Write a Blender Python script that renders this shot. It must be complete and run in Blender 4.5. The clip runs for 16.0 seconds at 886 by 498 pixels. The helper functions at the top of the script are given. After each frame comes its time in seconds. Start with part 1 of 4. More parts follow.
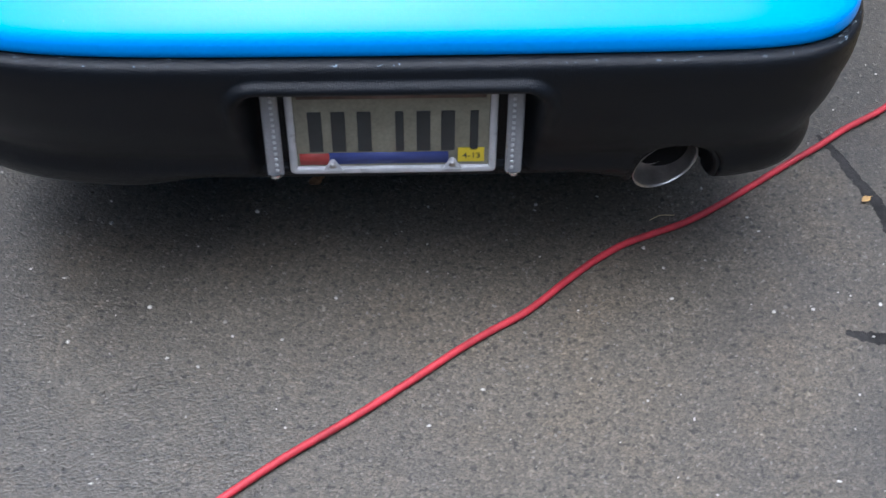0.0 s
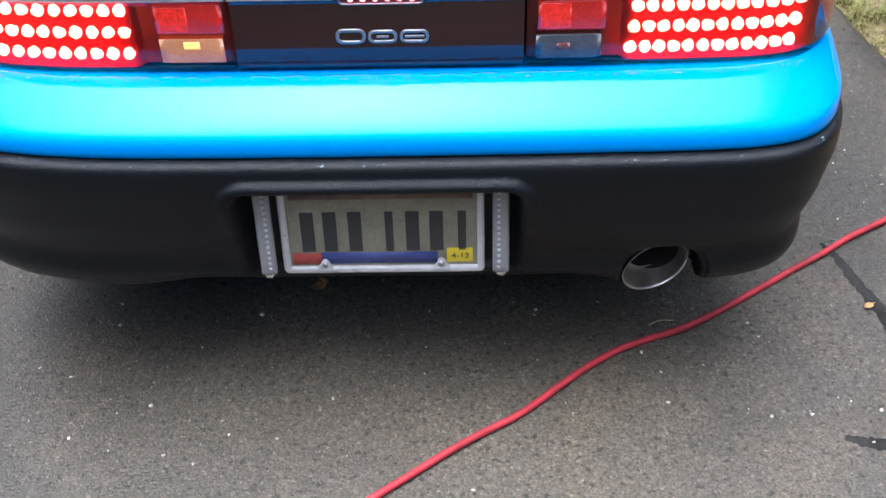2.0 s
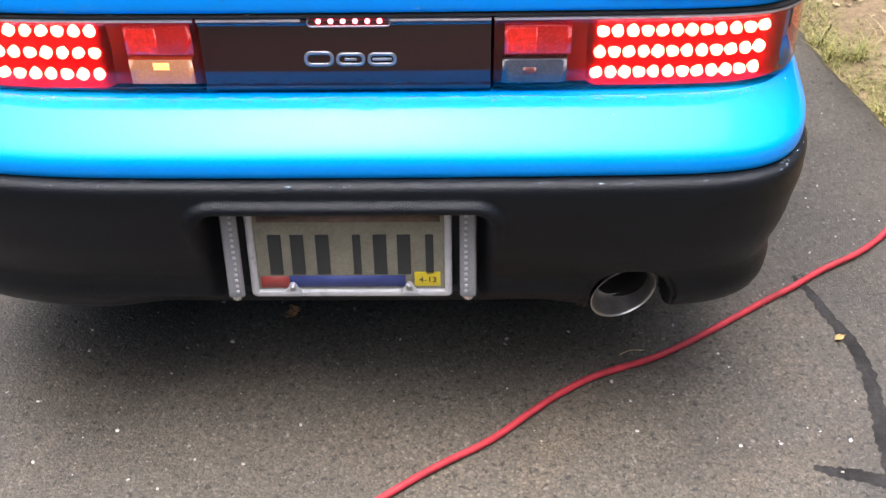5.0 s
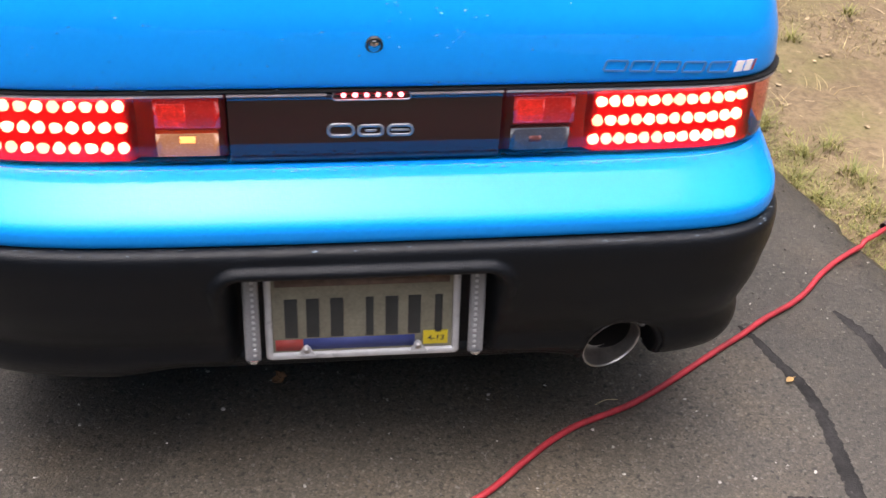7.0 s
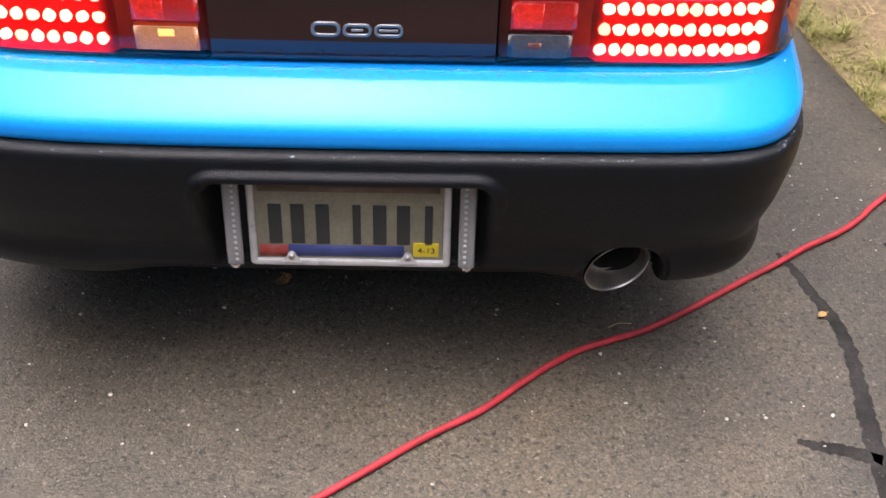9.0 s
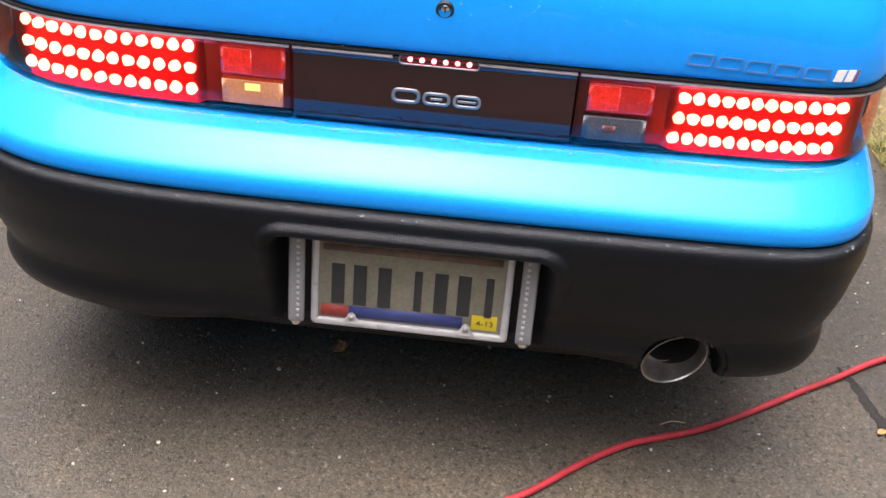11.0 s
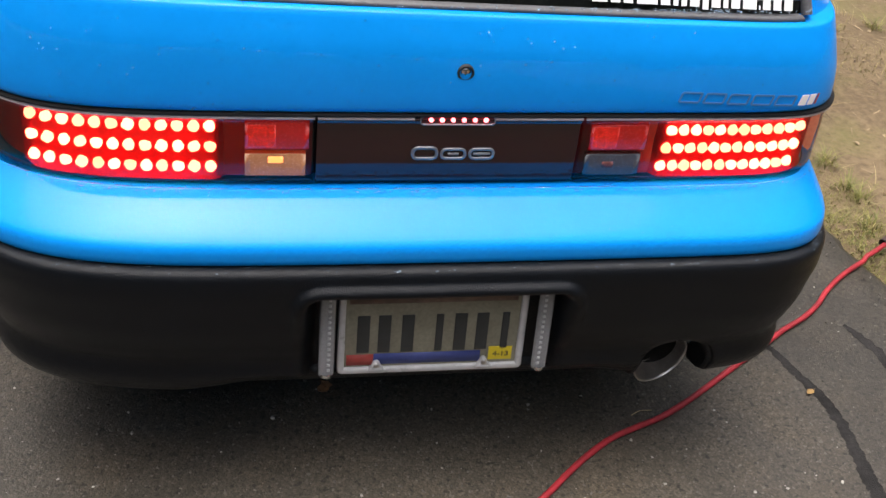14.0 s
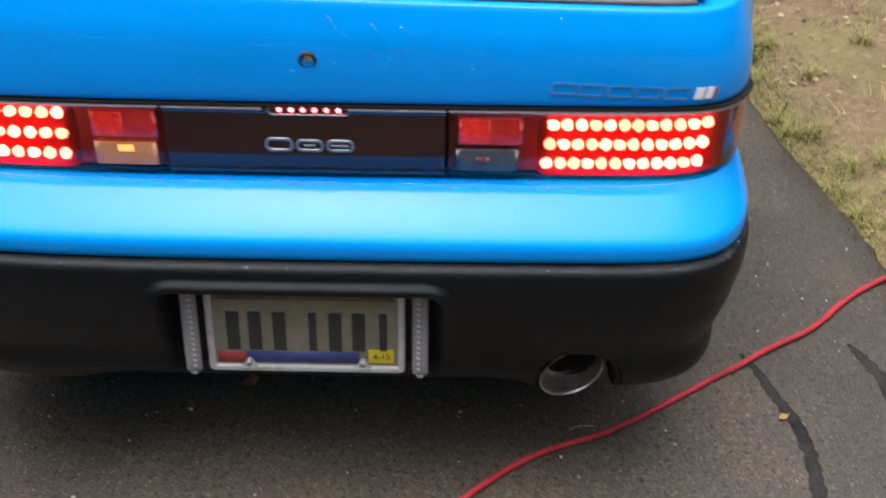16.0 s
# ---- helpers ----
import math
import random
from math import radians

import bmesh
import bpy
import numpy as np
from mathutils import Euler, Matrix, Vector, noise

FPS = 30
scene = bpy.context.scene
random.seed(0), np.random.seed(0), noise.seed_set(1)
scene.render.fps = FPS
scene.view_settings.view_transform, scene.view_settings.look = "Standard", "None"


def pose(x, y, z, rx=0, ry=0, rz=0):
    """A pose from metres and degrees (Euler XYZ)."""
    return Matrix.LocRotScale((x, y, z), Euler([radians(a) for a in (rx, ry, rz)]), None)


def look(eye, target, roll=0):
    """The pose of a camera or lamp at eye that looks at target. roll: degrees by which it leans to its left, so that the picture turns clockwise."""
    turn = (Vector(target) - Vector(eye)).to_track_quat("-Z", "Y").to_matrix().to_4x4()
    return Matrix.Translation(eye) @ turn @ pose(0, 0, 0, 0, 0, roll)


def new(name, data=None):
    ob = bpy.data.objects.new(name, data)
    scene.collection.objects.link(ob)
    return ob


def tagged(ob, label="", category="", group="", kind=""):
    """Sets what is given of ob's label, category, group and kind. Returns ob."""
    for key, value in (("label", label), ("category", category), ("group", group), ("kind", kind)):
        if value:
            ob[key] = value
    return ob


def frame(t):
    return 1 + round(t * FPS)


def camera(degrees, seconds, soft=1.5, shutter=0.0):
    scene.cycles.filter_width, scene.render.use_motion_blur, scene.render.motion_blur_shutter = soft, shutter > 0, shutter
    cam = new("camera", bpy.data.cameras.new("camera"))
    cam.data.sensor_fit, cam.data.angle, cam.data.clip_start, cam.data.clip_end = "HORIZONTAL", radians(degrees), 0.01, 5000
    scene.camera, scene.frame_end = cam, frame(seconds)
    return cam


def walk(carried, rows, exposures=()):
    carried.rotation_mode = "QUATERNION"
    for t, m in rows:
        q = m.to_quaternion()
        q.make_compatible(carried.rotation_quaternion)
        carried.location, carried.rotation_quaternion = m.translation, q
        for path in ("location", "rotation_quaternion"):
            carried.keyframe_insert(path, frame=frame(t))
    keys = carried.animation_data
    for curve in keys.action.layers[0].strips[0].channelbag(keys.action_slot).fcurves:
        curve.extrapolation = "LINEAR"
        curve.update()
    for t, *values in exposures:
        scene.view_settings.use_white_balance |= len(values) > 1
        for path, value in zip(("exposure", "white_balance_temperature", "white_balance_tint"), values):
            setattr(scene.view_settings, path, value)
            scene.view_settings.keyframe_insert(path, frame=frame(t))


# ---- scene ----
cam = camera(41.6, 16.0, shutter=0.35)
PATH = [
    (0, (0.047, -1.261, 1.466), (0.08, 0.086, -0.012), 1.7),
    (0.5, (0.067, -1.363, 1.434), (0.02, 0.081, 0.052), -3.5),
    (1, (0.147, -1.345, 1.436), (0.072, 0.162, 0.123), -4.0),
    (1.5, (0.147, -1.315, 1.447), (0.077, 0.204, 0.148), -1.7),
    (2, (0.158, -1.317, 1.453), (0.08, 0.187, 0.137), -1.1),
    (2.5, (0.174, -1.316, 1.456), (0.086, 0.191, 0.143), -1.3),
    (3, (0.199, -1.371, 1.413), (0.102, 0.176, 0.15), -1.8),
    (3.5, (0.228, -1.381, 1.419), (0.112, 0.185, 0.181), -2.8),
    (4, (0.197, -1.345, 1.421), (0.104, 0.212, 0.169), -1.5),
    (4.2, (0.198, -1.336, 1.421), (0.127, 0.211, 0.155), -1.5),
    (6.3, (0.155, -1.372, 1.458), (0.13, 0.219, 0.246), 3.5),
    (6.5, (0.125, -1.38, 1.465), (0.158, 0.209, 0.252), 4.4),
    (7, (-0.061, -1.436, 1.457), (0.143, 0.198, 0.322), 3.6),
    (7.5, (-0.178, -1.428, 1.505), (0.097, 0.172, 0.338), 7.5),
    (8, (-0.04, -1.37, 1.482), (0.154, 0.197, 0.254), 7.6),
    (8.2, (0.069, -1.365, 1.452), (0.201, 0.17, 0.177), 4.8),
    (10.3, (0.159, -1.324, 1.431), (0.053, 0.189, 0.127), 4.5),
    (10.5, (0.158, -1.359, 1.406), (0.054, 0.195, 0.152), 4.9),
    (11, (0.139, -1.401, 1.396), (0.026, 0.236, 0.253), 5.1),
    (11.5, (0.081, -1.397, 1.422), (0.062, 0.243, 0.277), 8.1),
    (12, (-0.124, -1.392, 1.462), (0.11, 0.244, 0.336), 8.9),
    (12.5, (-0.269, -1.431, 1.523), (0.073, 0.197, 0.413), 9.0),
    (13, (-0.318, -1.419, 1.541), (0.028, 0.205, 0.425), 9.1),
    (13.5, (-0.303, -1.424, 1.516), (0.054, 0.181, 0.376), 8.1),
    (14, (-0.308, -1.418, 1.511), (0.038, 0.184, 0.366), 7.5),
    (14.5, (-0.312, -1.426, 1.512), (0.013, 0.205, 0.401), 7.6),
    (15, (-0.29, -1.415, 1.547), (-0.042, 0.255, 0.475), 5.9),
    (15.5, (-0.062, -1.401, 1.529), (0.032, 0.264, 0.424), 6.8),
    (16, (0.228, -1.351, 1.501), (0.201, 0.257, 0.312), 1.9),
]
walk(cam, [(t, look(eye, target, roll)) for t, eye, target, roll in PATH],
     [(0.0, 0.60, 5450, 10.0), (0.6, 0.75, 5510, 10.0), (1.5, 0.92, 5600, 10.0), (2.5, 1.08, 5850, 11.0), (3.5, 1.25, 6200, 14.0), (4.2, 1.25, 6200, 14.0), (6.3, 1.00, 6450, 16.0), (7.0, 0.85, 6490, 16.4), (8.0, 0.55, 6540, 16.9), (8.2, 0.60, 6550, 17.0), (10.3, 1.15, 6750, 16.0), (11.0, 1.15, 6740, 16.0), (11.5, 0.90, 6730, 16.0), (12.0, 0.64, 6720, 16.0), (12.5, 0.55, 6720, 16.0), (13.5, 0.54, 6700, 16.0), (14.0, 0.36, 6600, 11), (15.0, 0.46, 6350, 9), (15.5, 0.40, 6350, 9), (16.0, 0.40, 6450, 10)])

# ---- light and sky ----
SKY = 0.125
world = bpy.data.worlds.new("overcast_sky")
scene.world = world
world.use_nodes = True
wn = world.node_tree.nodes
wl = world.node_tree.links
sky = wn.new("ShaderNodeTexSky")
sky.sky_type = "NISHITA"
sky.sun_disc = False
sky.sun_elevation = radians(83)
sky.sun_rotation = radians(254)
sky.air_density, sky.dust_density, sky.ozone_density = 1.0, 6.0, 1.0
haze = wn.new("ShaderNodeHueSaturation")
haze.inputs["Saturation"].default_value = 0.55
wl.new(sky.outputs[0], haze.inputs["Color"])
wl.new(haze.outputs[0], wn["Background"].inputs["Color"])
# an overcast sky grows brighter from the horizon to the zenith
where = wn.new("ShaderNodeTexCoord")
height = wn.new("ShaderNodeSeparateXYZ")
climb = wn.new("ShaderNodeMapRange")
wl.new(where.outputs["Generated"], height.inputs[0])
wl.new(height.outputs["Z"], climb.inputs["Value"])
climb.inputs["From Max"].default_value = 0.9
climb.inputs["To Min"].default_value, climb.inputs["To Max"].default_value = SKY * 0.22, SKY * 2.25
wl.new(climb.outputs[0], wn["Background"].inputs["Strength"])
sun = new("sun", bpy.data.lights.new("sun", "SUN"))
sun.data.energy, sun.data.angle, sun.data.color = 1.2, radians(56), (1.0, 0.96, 0.9)
sun.matrix_world = look((-0.9, -0.25, 7.8), (0, 0, 0))


# ---- materials ----
def base_mat(name):
    m = bpy.data.materials.new(name)
    m.use_nodes = True
    nt = m.node_tree
    return m, nt.nodes, nt.links, nt.nodes["Principled BSDF"]


def noise_tex(n, l, scale, detail=4.0, rough=0.6, coords=None):
    tex = n.new("ShaderNodeTexNoise")
    tex.inputs["Scale"].default_value = scale
    tex.inputs["Detail"].default_value = detail
    tex.inputs["Roughness"].default_value = rough
    if coords:
        l.new(coords, tex.inputs["Vector"])
    return tex


def ramp(n, l, source, stops):
    r = n.new("ShaderNodeValToRGB")
    e = r.color_ramp.elements
    while len(e) < len(stops):
        e.new(0.5)
    for el, (p, c) in zip(e, stops):
        el.position = p
        el.color = (*c, 1) if len(c) == 3 else c
    l.new(source, r.inputs["Fac"])
    return r


def mixc(n, l, fac, a, b, mode="MIX"):
    m = n.new("ShaderNodeMix")
    m.data_type, m.blend_type = "RGBA", mode
    for sock, v in ((m.inputs[0], fac), (m.inputs[6], a), (m.inputs[7], b)):
        if isinstance(v, (int, float)):
            sock.default_value = v
        elif isinstance(v, tuple):
            sock.default_value = (*v, 1)
        else:
            l.new(v, sock)
    return m.outputs[2]


def surface(name, color, rough=0.5, metal=0.0, vary=0.15, big=3.0, fine=60.0, bump=0.0, bump_scale=200.0, coat=0.0, rough_vary=0.1, ior=1.5, spec=0.5):
    """A plain material with variation at two scales, roughness wear and fine relief."""
    m, n, l, p = base_mat(name)
    co = n.new("ShaderNodeTexCoord").outputs["Object"]
    a, b = noise_tex(n, l, big, coords=co), noise_tex(n, l, fine, coords=co)
    lo = tuple(c * (1 - vary) for c in color)
    hi = tuple(min(1, c * (1 + vary)) for c in color)
    c1 = ramp(n, l, a.outputs[0], [(0.3, lo), (0.7, hi)])
    c2 = ramp(n, l, b.outputs[0], [(0.3, (1 - vary,) * 3), (0.7, (1, 1, 1))])
    l.new(mixc(n, l, 1.0, c1.outputs[0], c2.outputs[0], "MULTIPLY"), p.inputs["Base Color"])
    r = n.new("ShaderNodeMapRange")
    r.inputs["To Min"].default_value, r.inputs["To Max"].default_value = max(0.02, rough - rough_vary), min(1, rough + rough_vary)
    l.new(b.outputs[0], r.inputs["Value"])
    l.new(r.outputs[0], p.inputs["Roughness"])
    p.inputs["Metallic"].default_value = metal
    p.inputs["Coat Weight"].default_value = coat
    p.inputs["Coat Roughness"].default_value = 0.035
    p.inputs["IOR"].default_value = ior
    p.inputs["Specular IOR Level"].default_value = spec
    if bump:
        t = noise_tex(n, l, bump_scale, 3, coords=co)
        bp = n.new("ShaderNodeBump")
        bp.inputs["Strength"].default_value = bump
        bp.inputs["Distance"].default_value = 0.002
        l.new(t.outputs[0], bp.inputs["Height"])
        l.new(bp.outputs[0], p.inputs["Normal"])
    return m


def glowing(name, color, strength):
    m, n, l, p = base_mat(name)
    p.inputs["Base Color"].default_value = (0.6, 0.1, 0.06, 1)
    p.inputs["Emission Color"].default_value = (*color, 1)
    info = n.new("ShaderNodeObjectInfo")
    r = n.new("ShaderNodeMapRange")
    r.inputs["To Min"].default_value, r.inputs["To Max"].default_value = strength * 0.6, strength * 1.3
    l.new(info.outputs["Random"], r.inputs["Value"])
    l.new(r.outputs[0], p.inputs["Emission Strength"])
    return m


def lens_mat(name, tint, gloss=0.04, ior=1.5):
    """Thin tinted plastic or glass: light passes tinted, the surface mirrors by Fresnel."""
    m, n, l, p = base_mat(name)
    n.remove(p)
    tr, gl, mx, fr = (n.new("ShaderNode" + k) for k in ("BsdfTransparent", "BsdfGlossy", "MixShader", "Fresnel"))
    tr.inputs[0].default_value = (*tint, 1)
    gl.inputs["Roughness"].default_value = gloss
    fr.inputs[0].default_value = ior
    l.new(fr.outputs[0], mx.inputs[0])
    l.new(tr.outputs[0], mx.inputs[1])
    l.new(gl.outputs[0], mx.inputs[2])
    l.new(mx.outputs[0], n["Material Output"].inputs[0])
    return m


PAINT = surface("blue_paint", (0.0, 0.288, 0.87), 0.36, vary=0.05, big=2.0, fine=25, coat=0.36, rough_vary=0.05, bump=0.03, bump_scale=90, spec=0.06)
PLASTIC = surface("black_bumper_plastic", (0.0025, 0.0042, 0.0070), 0.34, vary=0.25, big=5, fine=300, bump=0.65, bump_scale=480, ior=1.5, spec=0.27)
RUBBER = surface("black_rubber", (0.015, 0.015, 0.015), 0.6, vary=0.2, bump=0.2)
GAP = surface("dark_gap", (0.004, 0.004, 0.005), 0.9, vary=0.1)
SMOKE = surface("smoked_panel", (0.028, 0.004, 0.006), 0.09, vary=0.1, coat=0.4, rough_vary=0.03)
LENS_RED = lens_mat("red_smoked_lens", (0.95, 0.30, 0.28))
HOUSING = surface("lamp_housing", (0.27, 0.002, 0.012), 0.6, vary=0.2, big=20, fine=150, spec=0.1)
HOUSING_DARK = surface("lamp_housing_dark", (0.17, 0.006, 0.008), 0.4, vary=0.2)
PRISM_RED = surface("prism_red", (0.80, 0.020, 0.010), 0.2, vary=0.45, big=90, fine=350, bump=0.9, bump_scale=160, coat=0.5)
REFLECT_RED = surface("red_reflector", (0.52, 0.009, 0.006), 0.25, vary=0.25, big=30, fine=350, bump=0.5, bump_scale=350, coat=0.5)
# faint emission in both red reflectors stands in for running lights behind them
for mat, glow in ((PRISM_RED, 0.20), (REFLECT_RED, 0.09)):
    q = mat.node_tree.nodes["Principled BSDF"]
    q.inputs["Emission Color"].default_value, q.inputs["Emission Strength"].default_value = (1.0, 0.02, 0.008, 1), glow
REFLECT_GREY = surface("clear_reflector", (0.075, 0.078, 0.095), 0.25, vary=0.2, big=30, fine=350, bump=0.5, bump_scale=350, coat=0.5)
# lit copy of the clear reflector: the bulb's orange is in colour and emission
REFLECT_LIT = surface("lit_reflector", (0.30, 0.16, 0.09), 0.25, vary=0.25, big=30, fine=350, bump=0.5, bump_scale=350, coat=0.5)
q = REFLECT_LIT.node_tree.nodes["Principled BSDF"]
q.inputs["Emission Color"].default_value, q.inputs["Emission Strength"].default_value = (1.0, 0.30, 0.07, 1), 0.16
BULB_DIM = surface("dim_bulb", (0.22, 0.07, 0.06), 0.3, vary=0.3, big=120, fine=500)
# right marker is amber too; its shade is mixed into a darker colour
AMBER_SHADED = surface("shaded_marker", (0.22, 0.028, 0.010), 0.2, vary=0.2, big=20, fine=200, coat=0.8)
AMBER = surface("amber_marker", (0.62, 0.10, 0.012), 0.2, vary=0.2, big=20, fine=200, coat=0.8)
LED_ON = glowing("led_lit", (1.0, 0.44, 0.22), 11.0)
BULB_LIT = glowing("bulb_lit", (1.0, 0.34, 0.07), 1.5)
LED_SMALL = glowing("led_lit_small", (1.0, 0.16, 0.18), 6.0)
CHROME = surface("chrome", (0.75, 0.75, 0.76), 0.16, metal=1.0, vary=0.1, fine=120)
STEEL = surface("stainless_tip", (0.58, 0.56, 0.54), 0.34, metal=1.0, vary=0.2, big=12, fine=80, rough_vary=0.1)
SOOT = surface("exhaust_soot", (0.02, 0.018, 0.017), 0.8, vary=0.3)
SILVER = surface("silver_badge", (0.30, 0.31, 0.33), 0.3, metal=0.6, vary=0.1)
PLATE = surface("plate_cream", (0.27, 0.255, 0.19), 0.45, vary=0.18, big=25, fine=200)
PLATE_DARK = surface("plate_characters", (0.04, 0.045, 0.045), 0.5, vary=0.2)
RED_PRINT = surface("plate_red", (0.40, 0.06, 0.05), 0.5, vary=0.2)
BLUE_PRINT = surface("plate_blue", (0.05, 0.07, 0.24), 0.5, vary=0.2)
YELLOW = surface("yellow_sticker", (0.75, 0.58, 0.03), 0.5, vary=0.1)
WHITE = surface("white_vinyl", (0.82, 0.82, 0.82), 0.4, vary=0.04)
ETCH = surface("etched_decal", (0.13, 0.135, 0.145), 0.38, vary=0.2, big=30, fine=200, spec=0.8)
STRIP = surface("clear_strip", (0.26, 0.265, 0.28), 0.15, vary=0.2, fine=300, coat=0.8, bump=0.3, bump_scale=500)
GREY_DECAL = surface("grey_decal", (0.045, 0.19, 0.47), 0.4, vary=0.1)
GLASS = lens_mat("tinted_window", (0.42, 0.44, 0.45), 0.03, 8.0)
n, l = GLASS.node_tree.nodes, GLASS.node_tree.links
stretch = n.new("ShaderNodeMapping")
stretch.inputs["Scale"].default_value = (9, 70, 70)
l.new(n.new("ShaderNodeTexCoord").outputs["Object"], stretch.inputs["Vector"])
film = noise_tex(n, l, 1.0, 4, 0.6, stretch.outputs[0])
ripple = n.new("ShaderNodeBump")
ripple.inputs["Strength"].default_value, ripple.inputs["Distance"].default_value = 0.14, 0.002
l.new(film.outputs[0], ripple.inputs["Height"])
l.new(ripple.outputs[0], n["Glossy BSDF"].inputs["Normal"])
SIDE_GLASS = lens_mat("side_window_glass", (0.75, 0.78, 0.78), 0.02, 1.6)
FROST, n, l, p = base_mat("frosted_film")
p.inputs["Base Color"].default_value, p.inputs["Roughness"].default_value = (0.55, 0.57, 0.6, 1), 0.3
p.inputs["Alpha"].default_value = 0.35
INTERIOR = surface("dark_interior", (0.018, 0.018, 0.02), 0.8, vary=0.3)
TAN = surface("tan_fabric", (0.60, 0.46, 0.27), 0.9, vary=0.3, fine=90)
CORD = surface("red_cord_sheath", (0.43, 0.024, 0.036), 0.55, vary=0.35, big=14, fine=260, bump=0.6, bump_scale=350)
LEAF = surface("yellow_leaf", (0.44, 0.27, 0.09), 0.6, vary=0.3, big=40)
LEAF_BROWN = surface("brown_leaf", (0.40, 0.21, 0.10), 0.7, vary=0.3, big=40)
TAR = surface("tar_seal", (0.030, 0.028, 0.027), 0.85, vary=0.5, big=14, fine=160, bump=0.8, bump_scale=320, spec=0.2)
STONE = surface("pale_pebble", (0.42, 0.40, 0.36), 0.7, vary=0.3, big=60)
# base paled, so the beads' bright glints are partly in their colour
DROP, n, l, p = base_mat("paled_water_bead")
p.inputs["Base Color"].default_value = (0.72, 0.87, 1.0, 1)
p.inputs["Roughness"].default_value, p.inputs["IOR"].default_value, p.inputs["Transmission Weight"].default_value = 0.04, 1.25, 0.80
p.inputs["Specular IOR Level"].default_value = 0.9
TYRE = surface("tyre_rubber", (0.02, 0.02, 0.02), 0.8, vary=0.2, bump=0.4)
TWIG = surface("dry_straw", (0.45, 0.36, 0.20), 0.8, vary=0.2)


def asphalt_mat():
    m, n, l, p = base_mat("worn_asphalt")
    co = n.new("ShaderNodeTexCoord").outputs["Object"]
    cells = n.new("ShaderNodeTexVoronoi")
    cells.inputs["Scale"].default_value = 230
    l.new(co, cells.inputs["Vector"])
    grain = ramp(n, l, cells.outputs["Color"], [(0.0, (0.048, 0.041, 0.031)), (0.55, (0.083, 0.072, 0.055)), (0.86, (0.118, 0.103, 0.080)), (0.97, (0.165, 0.152, 0.130))])
    fine = noise_tex(n, l, 420, 3, coords=co)
    patch = noise_tex(n, l, 2.2, 5, 0.65, coords=co)
    tone = ramp(n, l, patch.outputs[0], [(0.3, (0.72, 0.71, 0.68)), (0.7, (1.12, 1.10, 1.06))])
    speck = ramp(n, l, fine.outputs[0], [(0.3, (0.82, 0.82, 0.82)), (0.7, (1.1, 1.1, 1.1))])
    c = mixc(n, l, 1.0, grain.outputs[0], tone.outputs[0], "MULTIPLY")
    c = mixc(n, l, 1.0, c, speck.outputs[0], "MULTIPLY")
    pores = noise_tex(n, l, 78, 3, 0.55, coords=co)
    pit = ramp(n, l, pores.outputs[0], [(0.35, (0.30, 0.30, 0.30)), (0.42, (1, 1, 1))])
    c = mixc(n, l, 1.0, c, pit.outputs[0], "MULTIPLY")
    chips = noise_tex(n, l, 66, 3, 0.5, coords=co)
    chip = ramp(n, l, chips.outputs[0], [(0.61, (1, 1, 1)), (0.68, (1.5, 1.48, 1.43))])
    c = mixc(n, l, 1.0, c, chip.outputs[0], "MULTIPLY")
    warp = noise_tex(n, l, 60, 2, 0.5, coords=co)
    bent = n.new("ShaderNodeVectorMath")
    bent.operation = "MULTIPLY_ADD"
    bent.inputs[1].default_value = (0.012, 0.012, 0.012)
    l.new(warp.outputs["Color"], bent.inputs[0])
    l.new(co, bent.inputs[2])
    gaps = n.new("ShaderNodeTexVoronoi")
    gaps.feature = "DISTANCE_TO_EDGE"
    gaps.inputs["Scale"].default_value = 120
    l.new(bent.outputs[0], gaps.inputs["Vector"])
    seam = ramp(n, l, gaps.outputs["Distance"], [(0.0, (0.6, 0.59, 0.58)), (0.09, (1, 1, 1))])
    c = mixc(n, l, 1.0, c, seam.outputs[0], "MULTIPLY")
    stain = noise_tex(n, l, 4.5, 5, 0.65, coords=co)
    sf = ramp(n, l, stain.outputs[0], [(0.48, (0, 0, 0)), (0.72, (0.5, 0.5, 0.5))])
    c = mixc(n, l, sf.outputs[0], c, mixc(n, l, 1.0, c, (1.12, 1.0, 0.82), "MULTIPLY"))
    # both sides of the strip behind the car are darker and glossier
    axes = n.new("ShaderNodeSeparateXYZ")
    l.new(co, axes.inputs[0])
    away = n.new("ShaderNodeMath")
    away.operation = "SUBTRACT"
    away.inputs[1].default_value = 0.22
    l.new(axes.outputs["X"], away.inputs[0])
    far = n.new("ShaderNodeMath")
    far.operation = "ABSOLUTE"
    l.new(away.outputs[0], far.inputs[0])
    ragged = n.new("ShaderNodeMath")
    ragged.operation = "MULTIPLY_ADD"
    ragged.inputs[1].default_value = 0.42
    l.new(far.outputs[0], ragged.inputs[0])
    blotch = noise_tex(n, l, 1.3, 5, 0.6, coords=co)
    l.new(blotch.outputs[0], ragged.inputs[2])
    darker = ramp(n, l, ragged.outputs[0], [(0.62, (0, 0, 0)), (0.78, (1, 1, 1))])
    c = mixc(n, l, darker.outputs[0], c, mixc(n, l, 1.0, c, (0.68, 0.69, 0.72), "MULTIPLY"))
    l.new(c, p.inputs["Base Color"])
    wet = ramp(n, l, patch.outputs[0], [(0.35, (0.46, 0.46, 0.46)), (0.65, (0.74, 0.74, 0.74))])
    l.new(mixc(n, l, darker.outputs[0], wet.outputs[0], (0.40, 0.40, 0.40)), p.inputs["Roughness"])
    b1, b2 = n.new("ShaderNodeBump"), n.new("ShaderNodeBump")
    b1.inputs["Strength"].default_value, b1.inputs["Distance"].default_value = 0.4, 0.002
